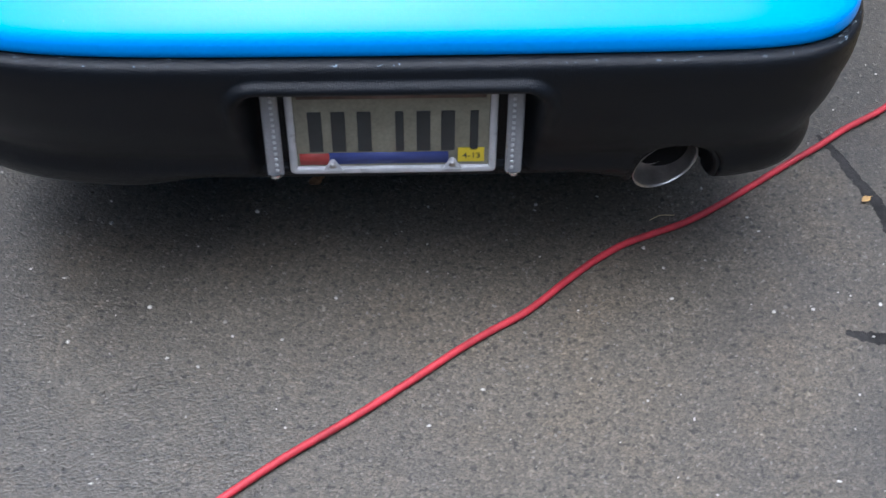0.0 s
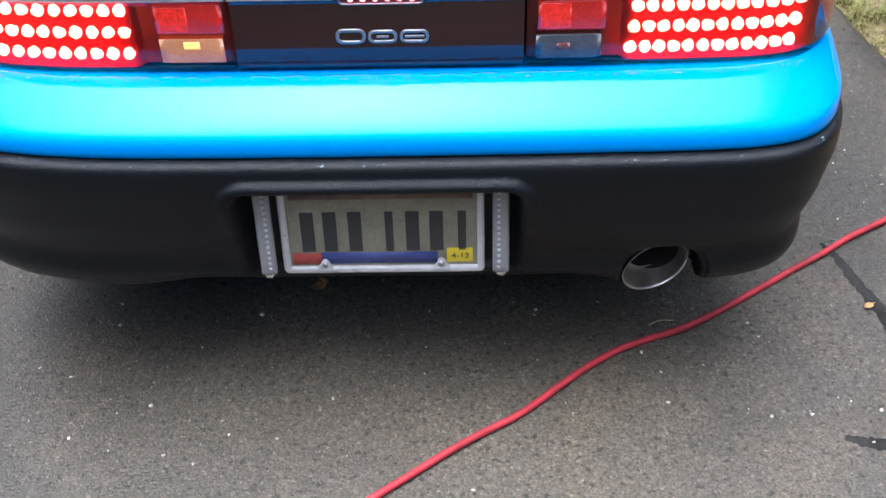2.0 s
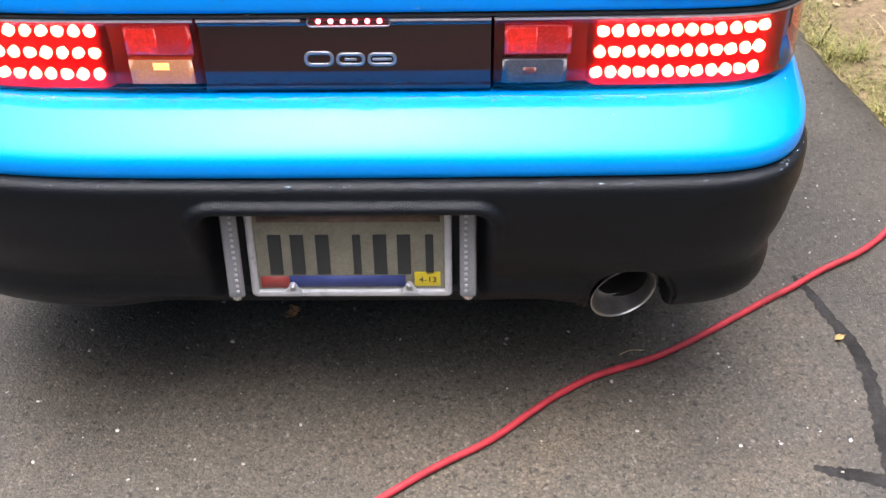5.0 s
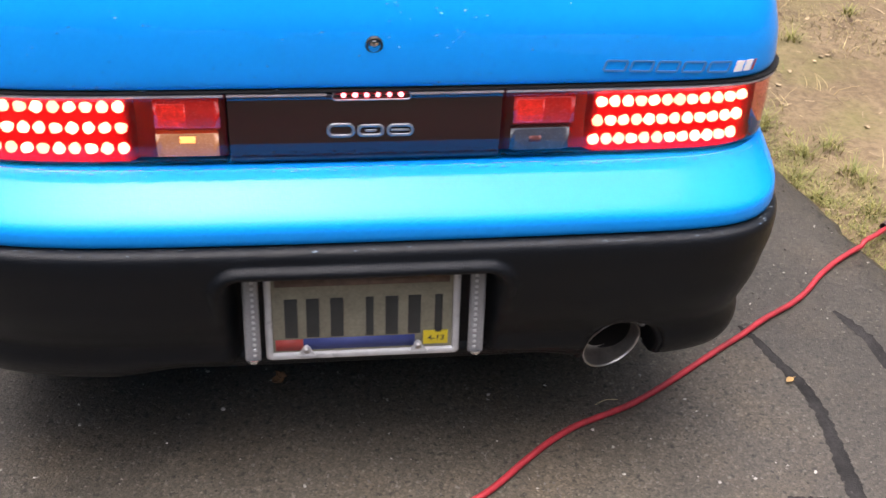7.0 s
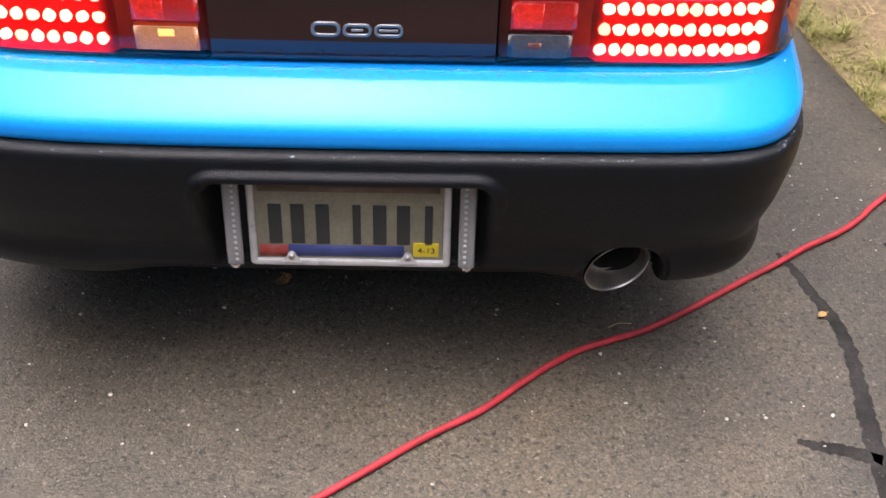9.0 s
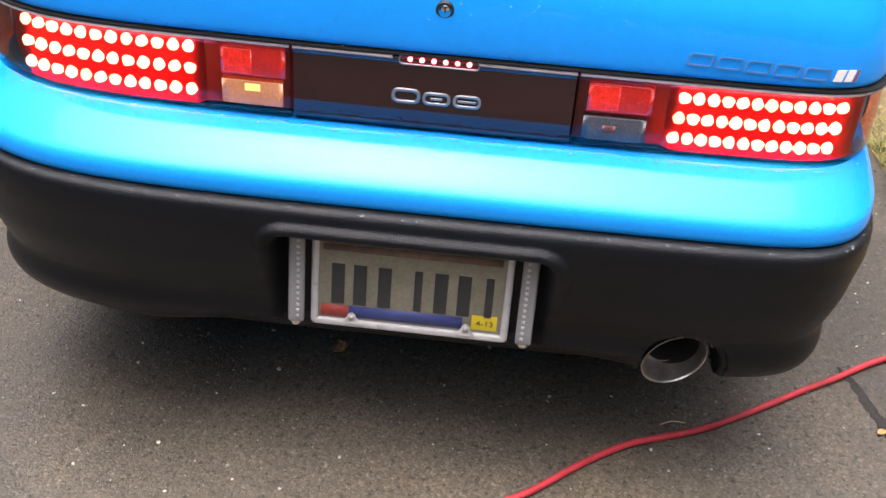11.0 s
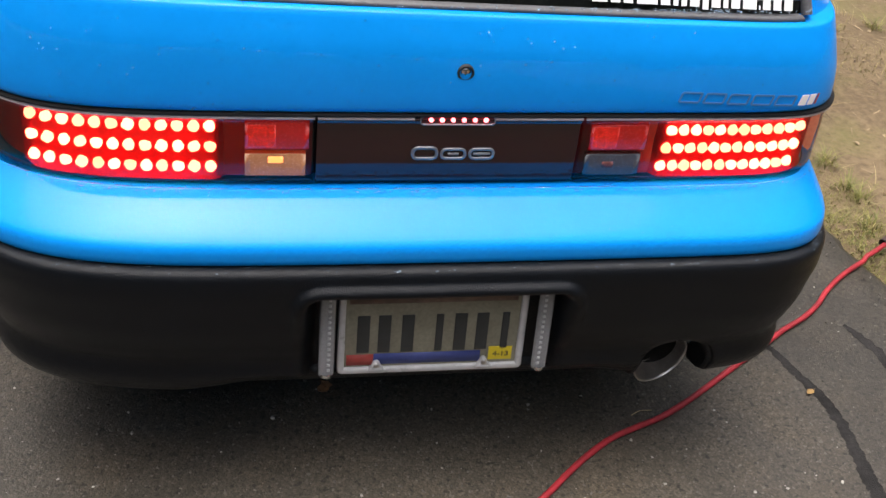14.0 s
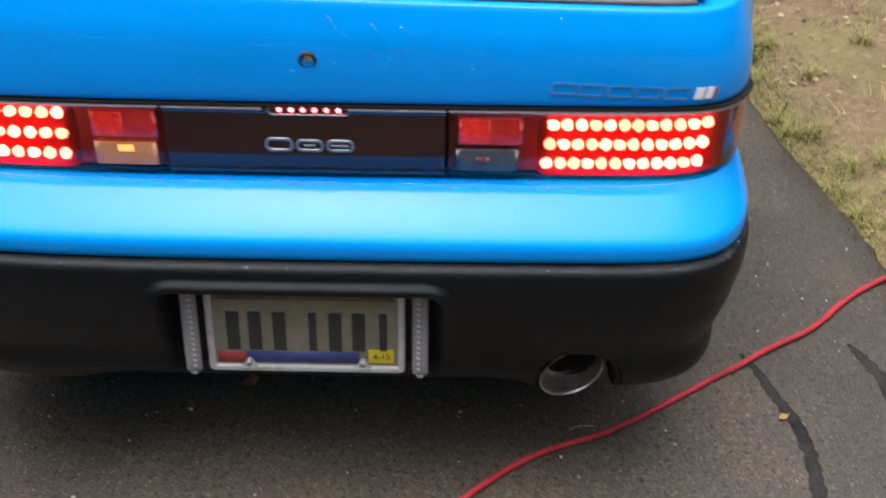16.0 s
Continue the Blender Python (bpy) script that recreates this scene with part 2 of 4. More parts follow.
    b2.inputs["Strength"].default_value, b2.inputs["Distance"].default_value = 0.5, 0.0015
    l.new(cells.outputs["Distance"], b1.inputs["Height"])
    b1.invert = True
    l.new(fine.outputs[0], b2.inputs["Height"])
    l.new(b1.outputs[0], b2.inputs["Normal"])
    l.new(b2.outputs[0], p.inputs["Normal"])
    return m


def dirt_mat():
    m, n, l, p = base_mat("sandy_verge")
    co = n.new("ShaderNodeTexCoord").outputs["Object"]
    a, b, g = noise_tex(n, l, 1.6, 6, 0.7, co), noise_tex(n, l, 45, 5, 0.7, co), noise_tex(n, l, 2.6, 4, 0.6, co)
    c = ramp(n, l, a.outputs[0], [(0.3, (0.120, 0.083, 0.043)), (0.7, (0.235, 0.172, 0.095))])
    s = ramp(n, l, b.outputs[0], [(0.3, (0.55, 0.53, 0.5)), (0.7, (1.15, 1.15, 1.15))])
    c = mixc(n, l, 1.0, c.outputs[0], s.outputs[0], "MULTIPLY")
    gf = ramp(n, l, g.outputs[0], [(0.52, (0, 0, 0)), (0.70, (0.55, 0.55, 0.55))])
    c = mixc(n, l, gf.outputs[0], c, (0.135, 0.13, 0.035))
    l.new(c, p.inputs["Base Color"])
    p.inputs["Roughness"].default_value = 0.9
    bp = n.new("ShaderNodeBump")
    bp.inputs["Strength"].default_value, bp.inputs["Distance"].default_value = 0.8, 0.01
    l.new(b.outputs[0], bp.inputs["Height"])
    l.new(bp.outputs[0], p.inputs["Normal"])
    return m


def blade_mat(name, dark, light):
    m, n, l, p = base_mat(name)
    geo = n.new("ShaderNodeNewGeometry")
    c = ramp(n, l, geo.outputs["Random Per Island"], [(0.0, dark), (1.0, light)])
    l.new(c.outputs[0], p.inputs["Base Color"])
    p.inputs["Roughness"].default_value = 0.7
    return m


ASPHALT = asphalt_mat()
DIRT = dirt_mat()
GRASS = blade_mat("grass_blades", (0.105, 0.12, 0.025), (0.30, 0.27, 0.08))
GRASS_DRY = blade_mat("olive_grass", (0.13, 0.115, 0.04), (0.34, 0.27, 0.12))
STRAW = blade_mat("dry_grass", (0.25, 0.18, 0.07), (0.50, 0.40, 0.20))
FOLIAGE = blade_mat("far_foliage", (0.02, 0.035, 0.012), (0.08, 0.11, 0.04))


# ---- mesh helpers ----
def part(name, bm, material, parent=None, label="", smooth=True):
    """Link a bmesh as one mesh object under a thing or a part."""
    me = bpy.data.meshes.new(name)
    bm.normal_update()
    bm.to_mesh(me)
    bm.free()
    me.materials.append(material)
    if smooth:
        for f in me.polygons:
            f.use_smooth = True
    ob = new(name, me)
    if parent:
        ob.parent = parent
    if label:
        ob["label"] = label
    return ob


def thing(name, label, category, m=None, group="", kind=""):
    e = new(name)
    e.empty_display_size = 0.1
    if m:
        e.matrix_basis = m
    return tagged(e, label, category, group, kind)


def grid(rows, keep=None, bm=None, close=False):
    """Quads between rows of points of equal length; keep(i, j) may leave faces out."""
    bm = bm or bmesh.new()
    vs = [[bm.verts.new(p) for p in r] for r in rows]
    for i in range(len(vs) - 1):
        k = len(vs[i])
        for j in range(k if close else k - 1):
            if keep is None or keep(i, j):
                bm.faces.new((vs[i][j], vs[i][(j + 1) % k], vs[i + 1][(j + 1) % k], vs[i + 1][j]))
    return bm


def box(sx, sy, sz, c=(0, 0, 0), bevel=0.0, seg=2, bm=None, rot=None):
    bm = bm or bmesh.new()
    m = Matrix.Translation(c) @ (rot or Matrix()) @ Matrix.Diagonal((sx, sy, sz, 1))
    r = bmesh.ops.create_cube(bm, size=1, matrix=m)
    if bevel:
        es = {e for v in r["verts"] for e in v.link_edges}
        bmesh.ops.bevel(bm, geom=list(es), offset=bevel, segments=seg, affect="EDGES", profile=0.5)
    return bm


def revolve(profile, seg=32, m=None, bm=None):
    """Rings of (radius, height) about z, joined; m places the result."""
    m = m or Matrix()
    rows = [[m @ Vector((r * math.cos(a), r * math.sin(a), z)) for a in (2 * math.pi * k / seg for k in range(seg))] for r, z in profile]
    return grid(rows, bm=bm, close=True)


def tube(points, radius, seg=10, bm=None):
    bm = bm or bmesh.new()
    rows = []
    pts = [Vector(p) for p in points]
    for i, p in enumerate(pts):
        d = (pts[min(i + 1, len(pts) - 1)] - pts[max(i - 1, 0)]).normalized()
        s = d.cross(Vector((0, 0, 1))).normalized()
        u = s.cross(d)
        rows.append([p + radius * (math.cos(a) * s + math.sin(a) * u) for a in (2 * math.pi * k / seg for k in range(seg))])
    return grid(rows, bm=bm, close=True)


def spline(points, n):
    """Smooth curve through points (Catmull-Rom), n steps a span."""
    P = [Vector(p) for p in points]
    P = [2 * P[0] - P[1]] + P + [2 * P[-1] - P[-2]]
    out = []
    for i in range(1, len(P) - 2):
        a, b, c, d = P[i - 1:i + 3]
        for k in range(n):
            t = k / n
            out.append(0.5 * ((2 * b) + (c - a) * t + (2 * a - 5 * b + 4 * c - d) * t * t + (3 * b - a - 3 * c + d) * t ** 3))
    out.append(P[-2])
    return out


def cut(ob, cutters):
    """Take the cutters' volumes out of ob's mesh for good."""
    for c in cutters:
        mod = ob.modifiers.new("cut", "BOOLEAN")
        mod.object, mod.solver = c, "EXACT"
    dg = bpy.context.evaluated_depsgraph_get()
    dg.update()
    me = bpy.data.meshes.new_from_object(ob.evaluated_get(dg))
    ob.modifiers.clear()
    ob.data = me
    for c in cutters:
        bpy.data.objects.remove(c)


# ---- outlines of the car ----
MIDDLE = -0.022  # the shell's middle, seen from the badge's
BOW, WIDER = 0.018, 0.004  # the rear face bows towards its middle
SQUARER = 2.4  # the corner is sharper on one side
HATCH = dict(depth=0.170, power=7.0)
BUMPER = dict(depth=0.185, power=5.4, middle=-0.027)


def setback(x, w, depth, power, middle=MIDDLE):
    """How far the rear face falls back from its middle at the offset x."""
    if x > middle:
        power *= SQUARER
    k = min(1.0, abs(x - middle) / (w + WIDER)) ** power
    return depth * (1 - math.sqrt(max(0.0, 1 - k))) + BOW * (x - middle) ** 2


def half_outline(w, y0, depth, power, flat, corner, side=0.0, steps=4):
    """Points from the middle of the rear face out to one side."""
    pts = [(0.8 * (w + WIDER) * i / flat, y0 + setback(MIDDLE - 0.8 * (w + WIDER) * i / flat, w, depth, power)) for i in range(flat + 1)]
    w += WIDER
    a0 = math.asin(0.8 ** (power / 2))
    for i in range(1, corner + 1):
        a = a0 + (math.pi / 2 - a0) * i / corner
        x = w * math.sin(a) ** (2 / power)
        pts.append((x, y0 + depth * (1 - math.cos(a)) + BOW * x * x))
    for i in range(1, steps + 1 if side else 1):
        pts.append((w + 0.03 * (i / steps) * side, y0 + depth + BOW * w * w + side * i / steps))
    return pts


def outline(*args, middle=MIDDLE, **kw):
    w, y0, depth, power, *rest = args
    h = half_outline(*args, **kw)
    g = half_outline(w - (0.006 if power > 6 else 0), y0, depth, power * SQUARER, *rest, **kw)
    return [(middle - x, y) for x, y in reversed(h[1:])] + [(middle + x, y) for x, y in g]


# ---- the car ----
car = thing("car", "bright blue hatchback with black rear bumper and lit brake lights", "car", pose(0.0124, 0.001, -0.004, 0, -0.66, 1.56))


def loft(profile, shape, flat, corner, side=0.0, steps=4):
    """Rows of points for (half width, y, z) levels."""
    return [[(x, y, z) for x, y in outline(w, y0, shape["depth"], shape["power"], flat, corner, side, steps, middle=shape.get("middle", MIDDLE))] for w, y0, z in profile]


def smooth_profile(points, n):
    return [tuple(v) for v in spline(points, n)]


# painted upper bumper, with its shelf under the lamps
SHELF = [(0.660, 0.115, 0.569), (0.670, 0.064, 0.571), (0.672, 0.057, 0.574), (0.673, 0.051, 0.572), (0.678, 0.024, 0.5590), (0.682, -0.002, 0.5440),
         (0.6845, -0.018, 0.5335), (0.6860, -0.0253, 0.5265), (0.6865, -0.0285, 0.519), (0.687, -0.0295, 0.511), (0.687, -0.0293, 0.501), (0.685, -0.025, 0.4935), (0.678, -0.010, 0.4912)]
part("upper_bumper", grid(loft(smooth_profile(SHELF, 3), BUMPER, 40, 20, 0.30)), PAINT, car, "glossy blue painted upper bumper")

# black lower bumper with the recess for the number plate
LOWER = [(0.669, 0.005, 0.4880), (0.678, -0.020, 0.4892), (0.6835, -0.032, 0.4888), (0.6865, -0.0380, 0.4872), (0.6880, -0.0415, 0.4835), (0.6885, -0.0435, 0.477), (0.6880, -0.0445, 0.466), (0.6875, -0.0440, 0.445),
         (0.6830, -0.041, 0.415), (0.6780, -0.036, 0.375), (0.6700, -0.027, 0.338), (0.6635, -0.018, 0.312), (0.6635, -0.0165, 0.298), (0.6690, -0.017, 0.272), (0.6690, -0.011, 0.250), (0.6640, 0.002, 0.233), (0.6480, 0.028, 0.220), (0.6000, 0.08, 0.216)]
EXHAUST = (0.411, 0.257, 0.067)
PLATE_X = -0.0088


def recess(x, y, z):
    """Push the face in round the plate: a rounded opening with a broad rolled brow, and round off the exhaust's arch."""
    dx, dz = abs(x - PLATE_X) - (0.216 - 0.035), abs(z - 0.324) - (0.131 - 0.035)
    d = math.hypot(max(dx, 0), max(dz, 0)) + min(max(dx, dz), 0) - 0.035
    k = min(1.0, max(0.0, -d / 0.030))
    k = k * k * (3 - 2 * k)
    if z < 0.268:
        k *= 0.62 + 0.38 * max(0.0, 1 - (0.268 - z) / 0.012)
    if z < 0.275:
        side = min(1.0, max(0.0, (0.40 - abs(x - PLATE_X)) / 0.20))
        k = max(k, 0.62 * min(1.0, (0.275 - z) / 0.022) * side * side * (3 - 2 * side))
    if z < 0.268:
        rise = min(1.0, max(0.0, (0.41 - abs(x - PLATE_X)) / 0.14))
        z += 0.016 * rise * rise * (3 - 2 * rise) * min(1.0, (0.268 - z) / 0.035)
    if y < 0.02:
        y += k * (0.014 - y)
        if z > 0.36:
            y -= 0.0115 * math.exp(-((d - 0.003) / 0.008) ** 2) * min(1.0, (z - 0.36) / 0.06)
    ex, ez = x - EXHAUST[0], z - EXHAUST[1]
    rho = math.hypot(ex, ez)
    if ez > 0 and abs(rho - EXHAUST[2]) < 0.0065 and y < 0.1:
        x, z = EXHAUST[0] + ex / rho * EXHAUST[2], EXHAUST[1] + ez / rho * EXHAUST[2]
    elif ez <= 0 and abs(abs(ex) - EXHAUST[2]) < 0.0035:
        x = EXHAUST[0] + math.copysign(EXHAUST[2], ex)
    return (x, y, z)


rows = [[recess(*p) for p in r] for r in loft(smooth_profile(LOWER, 7), BUMPER, 100, 22, 0.30)]


def solid_face(i, j):
    c = sum((Vector(p) for p in (rows[i][j], rows[i][j + 1], rows[i + 1][j], rows[i + 1][j + 1])), Vector()) / 4
    return math.hypot(c.x - EXHAUST[0], max(0.0, c.z - EXHAUST[1])) > EXHAUST[2] - 0.0005


bumper = part("lower_bumper", grid(rows, solid_face), PLASTIC, car, "textured black plastic lower bumper")
so = bumper.modifiers.new("thickness", "SOLIDIFY")
so.thickness, so.offset = 0.004, -1

arch = []
for k in range(25):
    a = math.pi * k / 24
    arch.append((EXHAUST[0] + EXHAUST[2] * math.cos(a), EXHAUST[1] + EXHAUST[2] * math.sin(a)))
arch = [(arch[0][0], 0.210), (arch[0][0], 0.222), (arch[0][0], 0.234)] + arch + [(arch[-1][0], 0.234), (arch[-1][0], 0.222), (arch[-1][0], 0.210)]
pts = [(x, float(np.interp(z, [0.207, 0.226, 0.247, 0.272, 0.298, 0.312], [0.060, 0.004, -0.009, -0.015, -0.0145, -0.016])) + setback(x, 0.655, **BUMPER), z) for x, z in arch]
rows = []
for i, p in enumerate(pts):
    q0, q1 = Vector(pts[max(i - 1, 0)]), Vector(pts[min(i + 1, len(pts) - 1)])
    d = (q1 - q0).normalized()
    sd = Vector((0, -1, 0))
    u = d.cross(sd).normalized()
    rows.append([Vector(p) + 0.0075 * (math.cos(b) * sd + math.sin(b) * u) + Vector((0, 0.0035, 0)) for b in (2 * math.pi * k / 12 for k in range(12))])
bore = [(EXHAUST[0] + (x - EXHAUST[0]) * 0.92, y, EXHAUST[1] + (z - EXHAUST[1]) * 0.92) for x, y, z in pts]
surround = grid(rows, close=True)
grid([[(x, y + dy, z) for x, y, z in bore] for dy in (-0.003, 0.012, 0.030, 0.060)], bm=surround)
part("exhaust_surround", surround, PLASTIC, car, "rounded black plastic edge round the exhaust")

# hatch panel between lamps and window
PANEL = [(0.665, 0.098, 0.7015), (0.671, 0.068, 0.7005), (0.673, 0.061, 0.704), (0.673, 0.059, 0.715), (0.670, 0.062, 0.750), (0.662, 0.070, 0.797), (0.657, 0.082, 0.833),
         (0.655, 0.087, 0.845), (0.653, 0.092, 0.850), (0.648, 0.112, 0.8525), (0.640, 0.134, 0.854)]


def on_face(x, z, lift=0.0):
    """A point on the tailgate's lower face or the lamps' face."""
    if z > 0.853:
        y0 = 0.108 + (z - 0.854) * 0.52
    elif z > 0.6955:
        y0 = float(np.interp(z, [0.699, 0.711, 0.750, 0.797, 0.833, 0.853], [0.061, 0.059, 0.062, 0.070, 0.082, 0.108]))
    else:
        y0 = 0.070
    return Vector((x, y0 + setback(x, 0.672, **HATCH) - lift, z))


def settle(ob):
    """The tailgate's upper edge and the window hang a little lower towards one side."""
    for v in ob.data.vertices:
        k = min(1.0, max(0.0, (v.co.z - 0.75) / 0.09))
        v.co.z -= k * (0.006 + 0.022 * max(-0.65, min(0.65, v.co.x)))
    return ob


def lean_over(ob):
    """The upper body stands slightly off the tailgate's middle."""
    for v in ob.data.vertices:
        v.co.x += 0.018 * min(1.0, max(0.0, (v.co.z - 0.845) / 0.03))
    return ob


settle(part("tailgate", grid(loft(smooth_profile(PANEL, 3), HATCH, 40, 20, 0.18)), PAINT, car, "blue painted tailgate with water beads"))

# dark cavity behind lamps and gaps
CAV = [(0.640, 0.115, 0.50), (0.640, 0.110, 0.56), (0.640, 0.112, 0.70)]
part("rear_cavity", grid(loft(CAV, HATCH, 30, 14, 0.1)), GAP, car, "dark gap behind the lamps")


def face_strip(x0, x1, profile, n, z_round=0.0):
    """A strip of the rear face from x0 to x1 over (y, z) levels; the sides past the corner go on along the flank."""
    rows = []
    for y0, z, w in profile:
        sides = {}
        for side, power in ((-1, 7.0), (1, 7.0 * SQUARER)):
            full = half_outline(w, y0, 0.170, power, 120, 40, 0.10)
            acc = [0.0]
            for a, b in zip(full, full[1:]):
                acc.append(acc[-1] + math.dist(a, b))
            sides[side] = ([p[0] for p in full], [p[1] for p in full], acc)

        def at_x(x):
            xs, _, acc = sides[1 if x > 0 else -1]
            return float(np.interp(abs(x), xs[:160], acc[:160]))
        c0, c1 = x0 - MIDDLE, x1 - MIDDLE
        s0 = math.copysign(at_x(c0), c0)
        s1 = math.copysign(at_x(c1) if abs(c1) < 0.64 else at_x(math.copysign(0.64, c1)) + (abs(c1) - 0.64), c1)
        row = []
        for k in range(n + 1):
            s = s0 + (s1 - s0) * k / n
            xs, ys, acc = sides[1 if s > 0 else -1]
            px, py = np.interp(abs(s), acc, xs), np.interp(abs(s), acc, ys)
            row.append((MIDDLE + math.copysign(float(px), s), float(py), z))
        rows.append(row)
    if x1 > x0:
        rows.reverse()
    return grid(rows)


LENS = [(0.098, 0.6925, 0.655), (0.070, 0.6922, 0.671), (0.064, 0.6895, 0.674), (0.0635, 0.6865, 0.674), (0.0655, 0.684, 0.673), (0.0695, 0.682, 0.672), (0.070, 0.678, 0.672), (0.069, 0.636, 0.673), (0.070, 0.586, 0.673), (0.073, 0.577, 0.672), (0.084, 0.575, 0.662)]
BACK = [(0.094, 0.686, 0.650), (0.096, 0.634, 0.650), (0.094, 0.576, 0.650)]
# near-black strip laid over the lens top, for the shade in the gap
part("gap_shade", face_strip(-0.700, 0.672, [(0.078, 0.7000, 0.668), (0.0625, 0.6990, 0.675), (0.0600, 0.6970, 0.6765), (0.0606, 0.6945, 0.6765), (0.066, 0.6935, 0.673)], 90), GAP, car, "near-black strip for the shaded gap under the tailgate")
part("centre_panel", face_strip(-0.199, 0.199, LENS, 40), SMOKE, car, "smoked dark red glossy centre panel")


def patch(x0, x1, z0, z1, out, n=10, thick=0.012, bev=True):
    """A raised block that follows the rear face."""
    rows = []
    y = 0.070 - out
    e = 0.003
    for yy, z, g in ((y + thick, z0, 0), (y + 0.001, z0, 0), (y, z0 + e, e), (y, z1 - e, e), (y + 0.001, z1, 0), (y + thick, z1, 0)):
        rows.append([(x, yy + setback(x, 0.672, **HATCH), z) for x in (x0 + (x1 - x0) * k / n for k in range(n + 1))])
    bm = grid(rows)
    bmesh.ops.holes_fill(bm, edges=[ed for ed in bm.edges if ed.is_boundary], sides=0)
    return bm


def tail_lamp(s):
    lamp = part("tail_lamp", face_strip(s * 0.2035, s * 0.78, BACK, 50), HOUSING_DARK, car, "lit red tail lamp with rows of round lights")
    part("lens", face_strip(s * 0.2035, s * 0.669, LENS, 60), LENS_RED, lamp, "smoked red glossy lens")
    bowl = face_strip(s * 0.331, s * 0.622, [(0.080, 0.686, 0.660), (0.084, 0.678, 0.664), (0.084, 0.582, 0.664), (0.080, 0.577, 0.666)], 40)
    for v in bowl.verts:
        out = max(0.0, 0.349 - abs(v.co.x), abs(v.co.x) - 0.600) / 0.018
        v.co.y += 0.014 * min(1.0, out) ** 2
    part("brake_reflector", bowl, HOUSING, lamp, "red inner reflector")
    part("turn_reflector", patch(*((0.2176, 0.3087, 0.6325, 0.6773) if s > 0 else (-0.303, -0.2105, 0.635, 0.682)), 0.0015, thick=0.010), REFLECT_RED, lamp, "red prismatic reflector, faintly glowing in place of a running light")
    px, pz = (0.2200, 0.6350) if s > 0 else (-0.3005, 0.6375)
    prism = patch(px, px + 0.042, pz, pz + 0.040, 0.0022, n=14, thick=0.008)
    part("prism_insert", prism, PRISM_RED, lamp, "bright red pressed prism field, glowing in place of a running light")
    part("reverse_lamp", patch(*((0.2153, 0.3043, 0.5875, 0.6265) if s > 0 else (-0.303, -0.2145, 0.590, 0.629)), 0.0015, thick=0.010), REFLECT_GREY if s > 0 else REFLECT_LIT, lamp, "clear prismatic lamp, unlit" if s > 0 else "clear prismatic lamp with its orange bulb light in its colour")
    part("bulb", patch(*((0.244, 0.262, 0.6005, 0.6135) if s > 0 else (-0.2695, -0.2475, 0.6115, 0.6245)), 0.0022, n=4, thick=0.006), BULB_DIM if s > 0 else BULB_LIT, lamp, "dim reddish bulb" if s > 0 else "glowing orange bulb")
    part("side_marker", face_strip(s * 0.6705, s * 0.80, LENS, 24), AMBER if s < 0 else AMBER_SHADED, lamp, "amber side marker" if s < 0 else "amber side marker, its colour darkened for shade")
    return lamp


# pale strip stands in for the sky's reflection along the lens edge
GLINT_PROFILE = [(0.070, 0.6935, 0.667), (0.0625, 0.6925, 0.675), (0.0612, 0.6900, 0.676), (0.0630, 0.6880, 0.675)]
GLINT_PALE = surface("lens_edge_glint", (0.60, 0.53, 0.53), 0.10, vary=0.25, big=8, fine=60)
for x0, x1 in ((-0.2035, -0.690), (-0.199, -0.058), (0.063, 0.199), (0.2035, 0.660)):
    part("edge_glint", face_strip(x0, x1, GLINT_PROFILE, 30), GLINT_PALE, car, "thin pale strip for the sky's reflection on the lens edge")
led_mesh = {}
for s in (-1, 1):
    lamp = tail_lamp(s)
    for r in range(3):
        for c in range(12):
            x = -0.3525 - c * 0.0229 if s < 0 else 0.3530 + c * 0.0202 - r * 0.0033
            z = 0.666 - r * 0.0337 if s < 0 else 0.6605 - r * 0.0320
            m = Matrix.Translation((x, 0.083 + setback(x, 0.668, **HATCH), z)) @ pose(0, 0, 0, 90, 0, 0)
            kind = (c * 5 + r * 3 + (s > 0) * 2) % 7
            if kind not in led_mesh:
                lb = revolve([(0.0084, 0.0), (0.0084, 0.003), (0.0074, 0.0055), (0.005, 0.0072), (0.0001, 0.0078)], 18)
                for v in lb.verts:
                    u = v.co.xy.normalized() if v.co.xy.length > 0.001 else Vector((0, 0))
                    k = 1.0 + 0.22 * noise.noise(Vector((u.x * 1.4, u.y * 1.4, kind * 3.7)))
                    v.co.x, v.co.y = v.co.x * k, v.co.y * k
                led = part("led", lb, LED_ON, lamp)
                led_mesh[kind] = led.data
            else:
                led = new("led", led_mesh[kind])
                led.parent = lamp
            led.matrix_basis = m

# high brake light in the notch of the centre panel
high = part("high_brake_light", patch(-0.0485, 0.0625, 0.682, 0.6955, 0.006, thick=0.03), HOUSING_DARK, car, "small lit brake light in a clear rounded housing")


def rounded_ring(w, h, r, wall, depth, n=6):
    """A rounded rectangular ring, standing in the xz plane."""
    def loop(ww, hh, rr, y):
        pts = []
        for cx, cz, a0 in ((ww - rr, hh - rr, 0), (-(ww - rr), hh - rr, 90), (-(ww - rr), -(hh - rr), 180), (ww - rr, -(hh - rr), 270)):
            for k in range(n + 1):
                a = radians(a0 + 90 * k / n)
                pts.append((cx + rr * math.cos(a), y, cz + rr * math.sin(a)))
        return pts
    w, h = w / 2, h / 2
    ri = max(0.0005, r - wall)
    rows = [loop(w, h, r, depth), loop(w, h, r, 0), loop(w - wall, h - wall, ri, 0), loop(w - wall, h - wall, ri, depth)]
    return grid(rows, close=True)


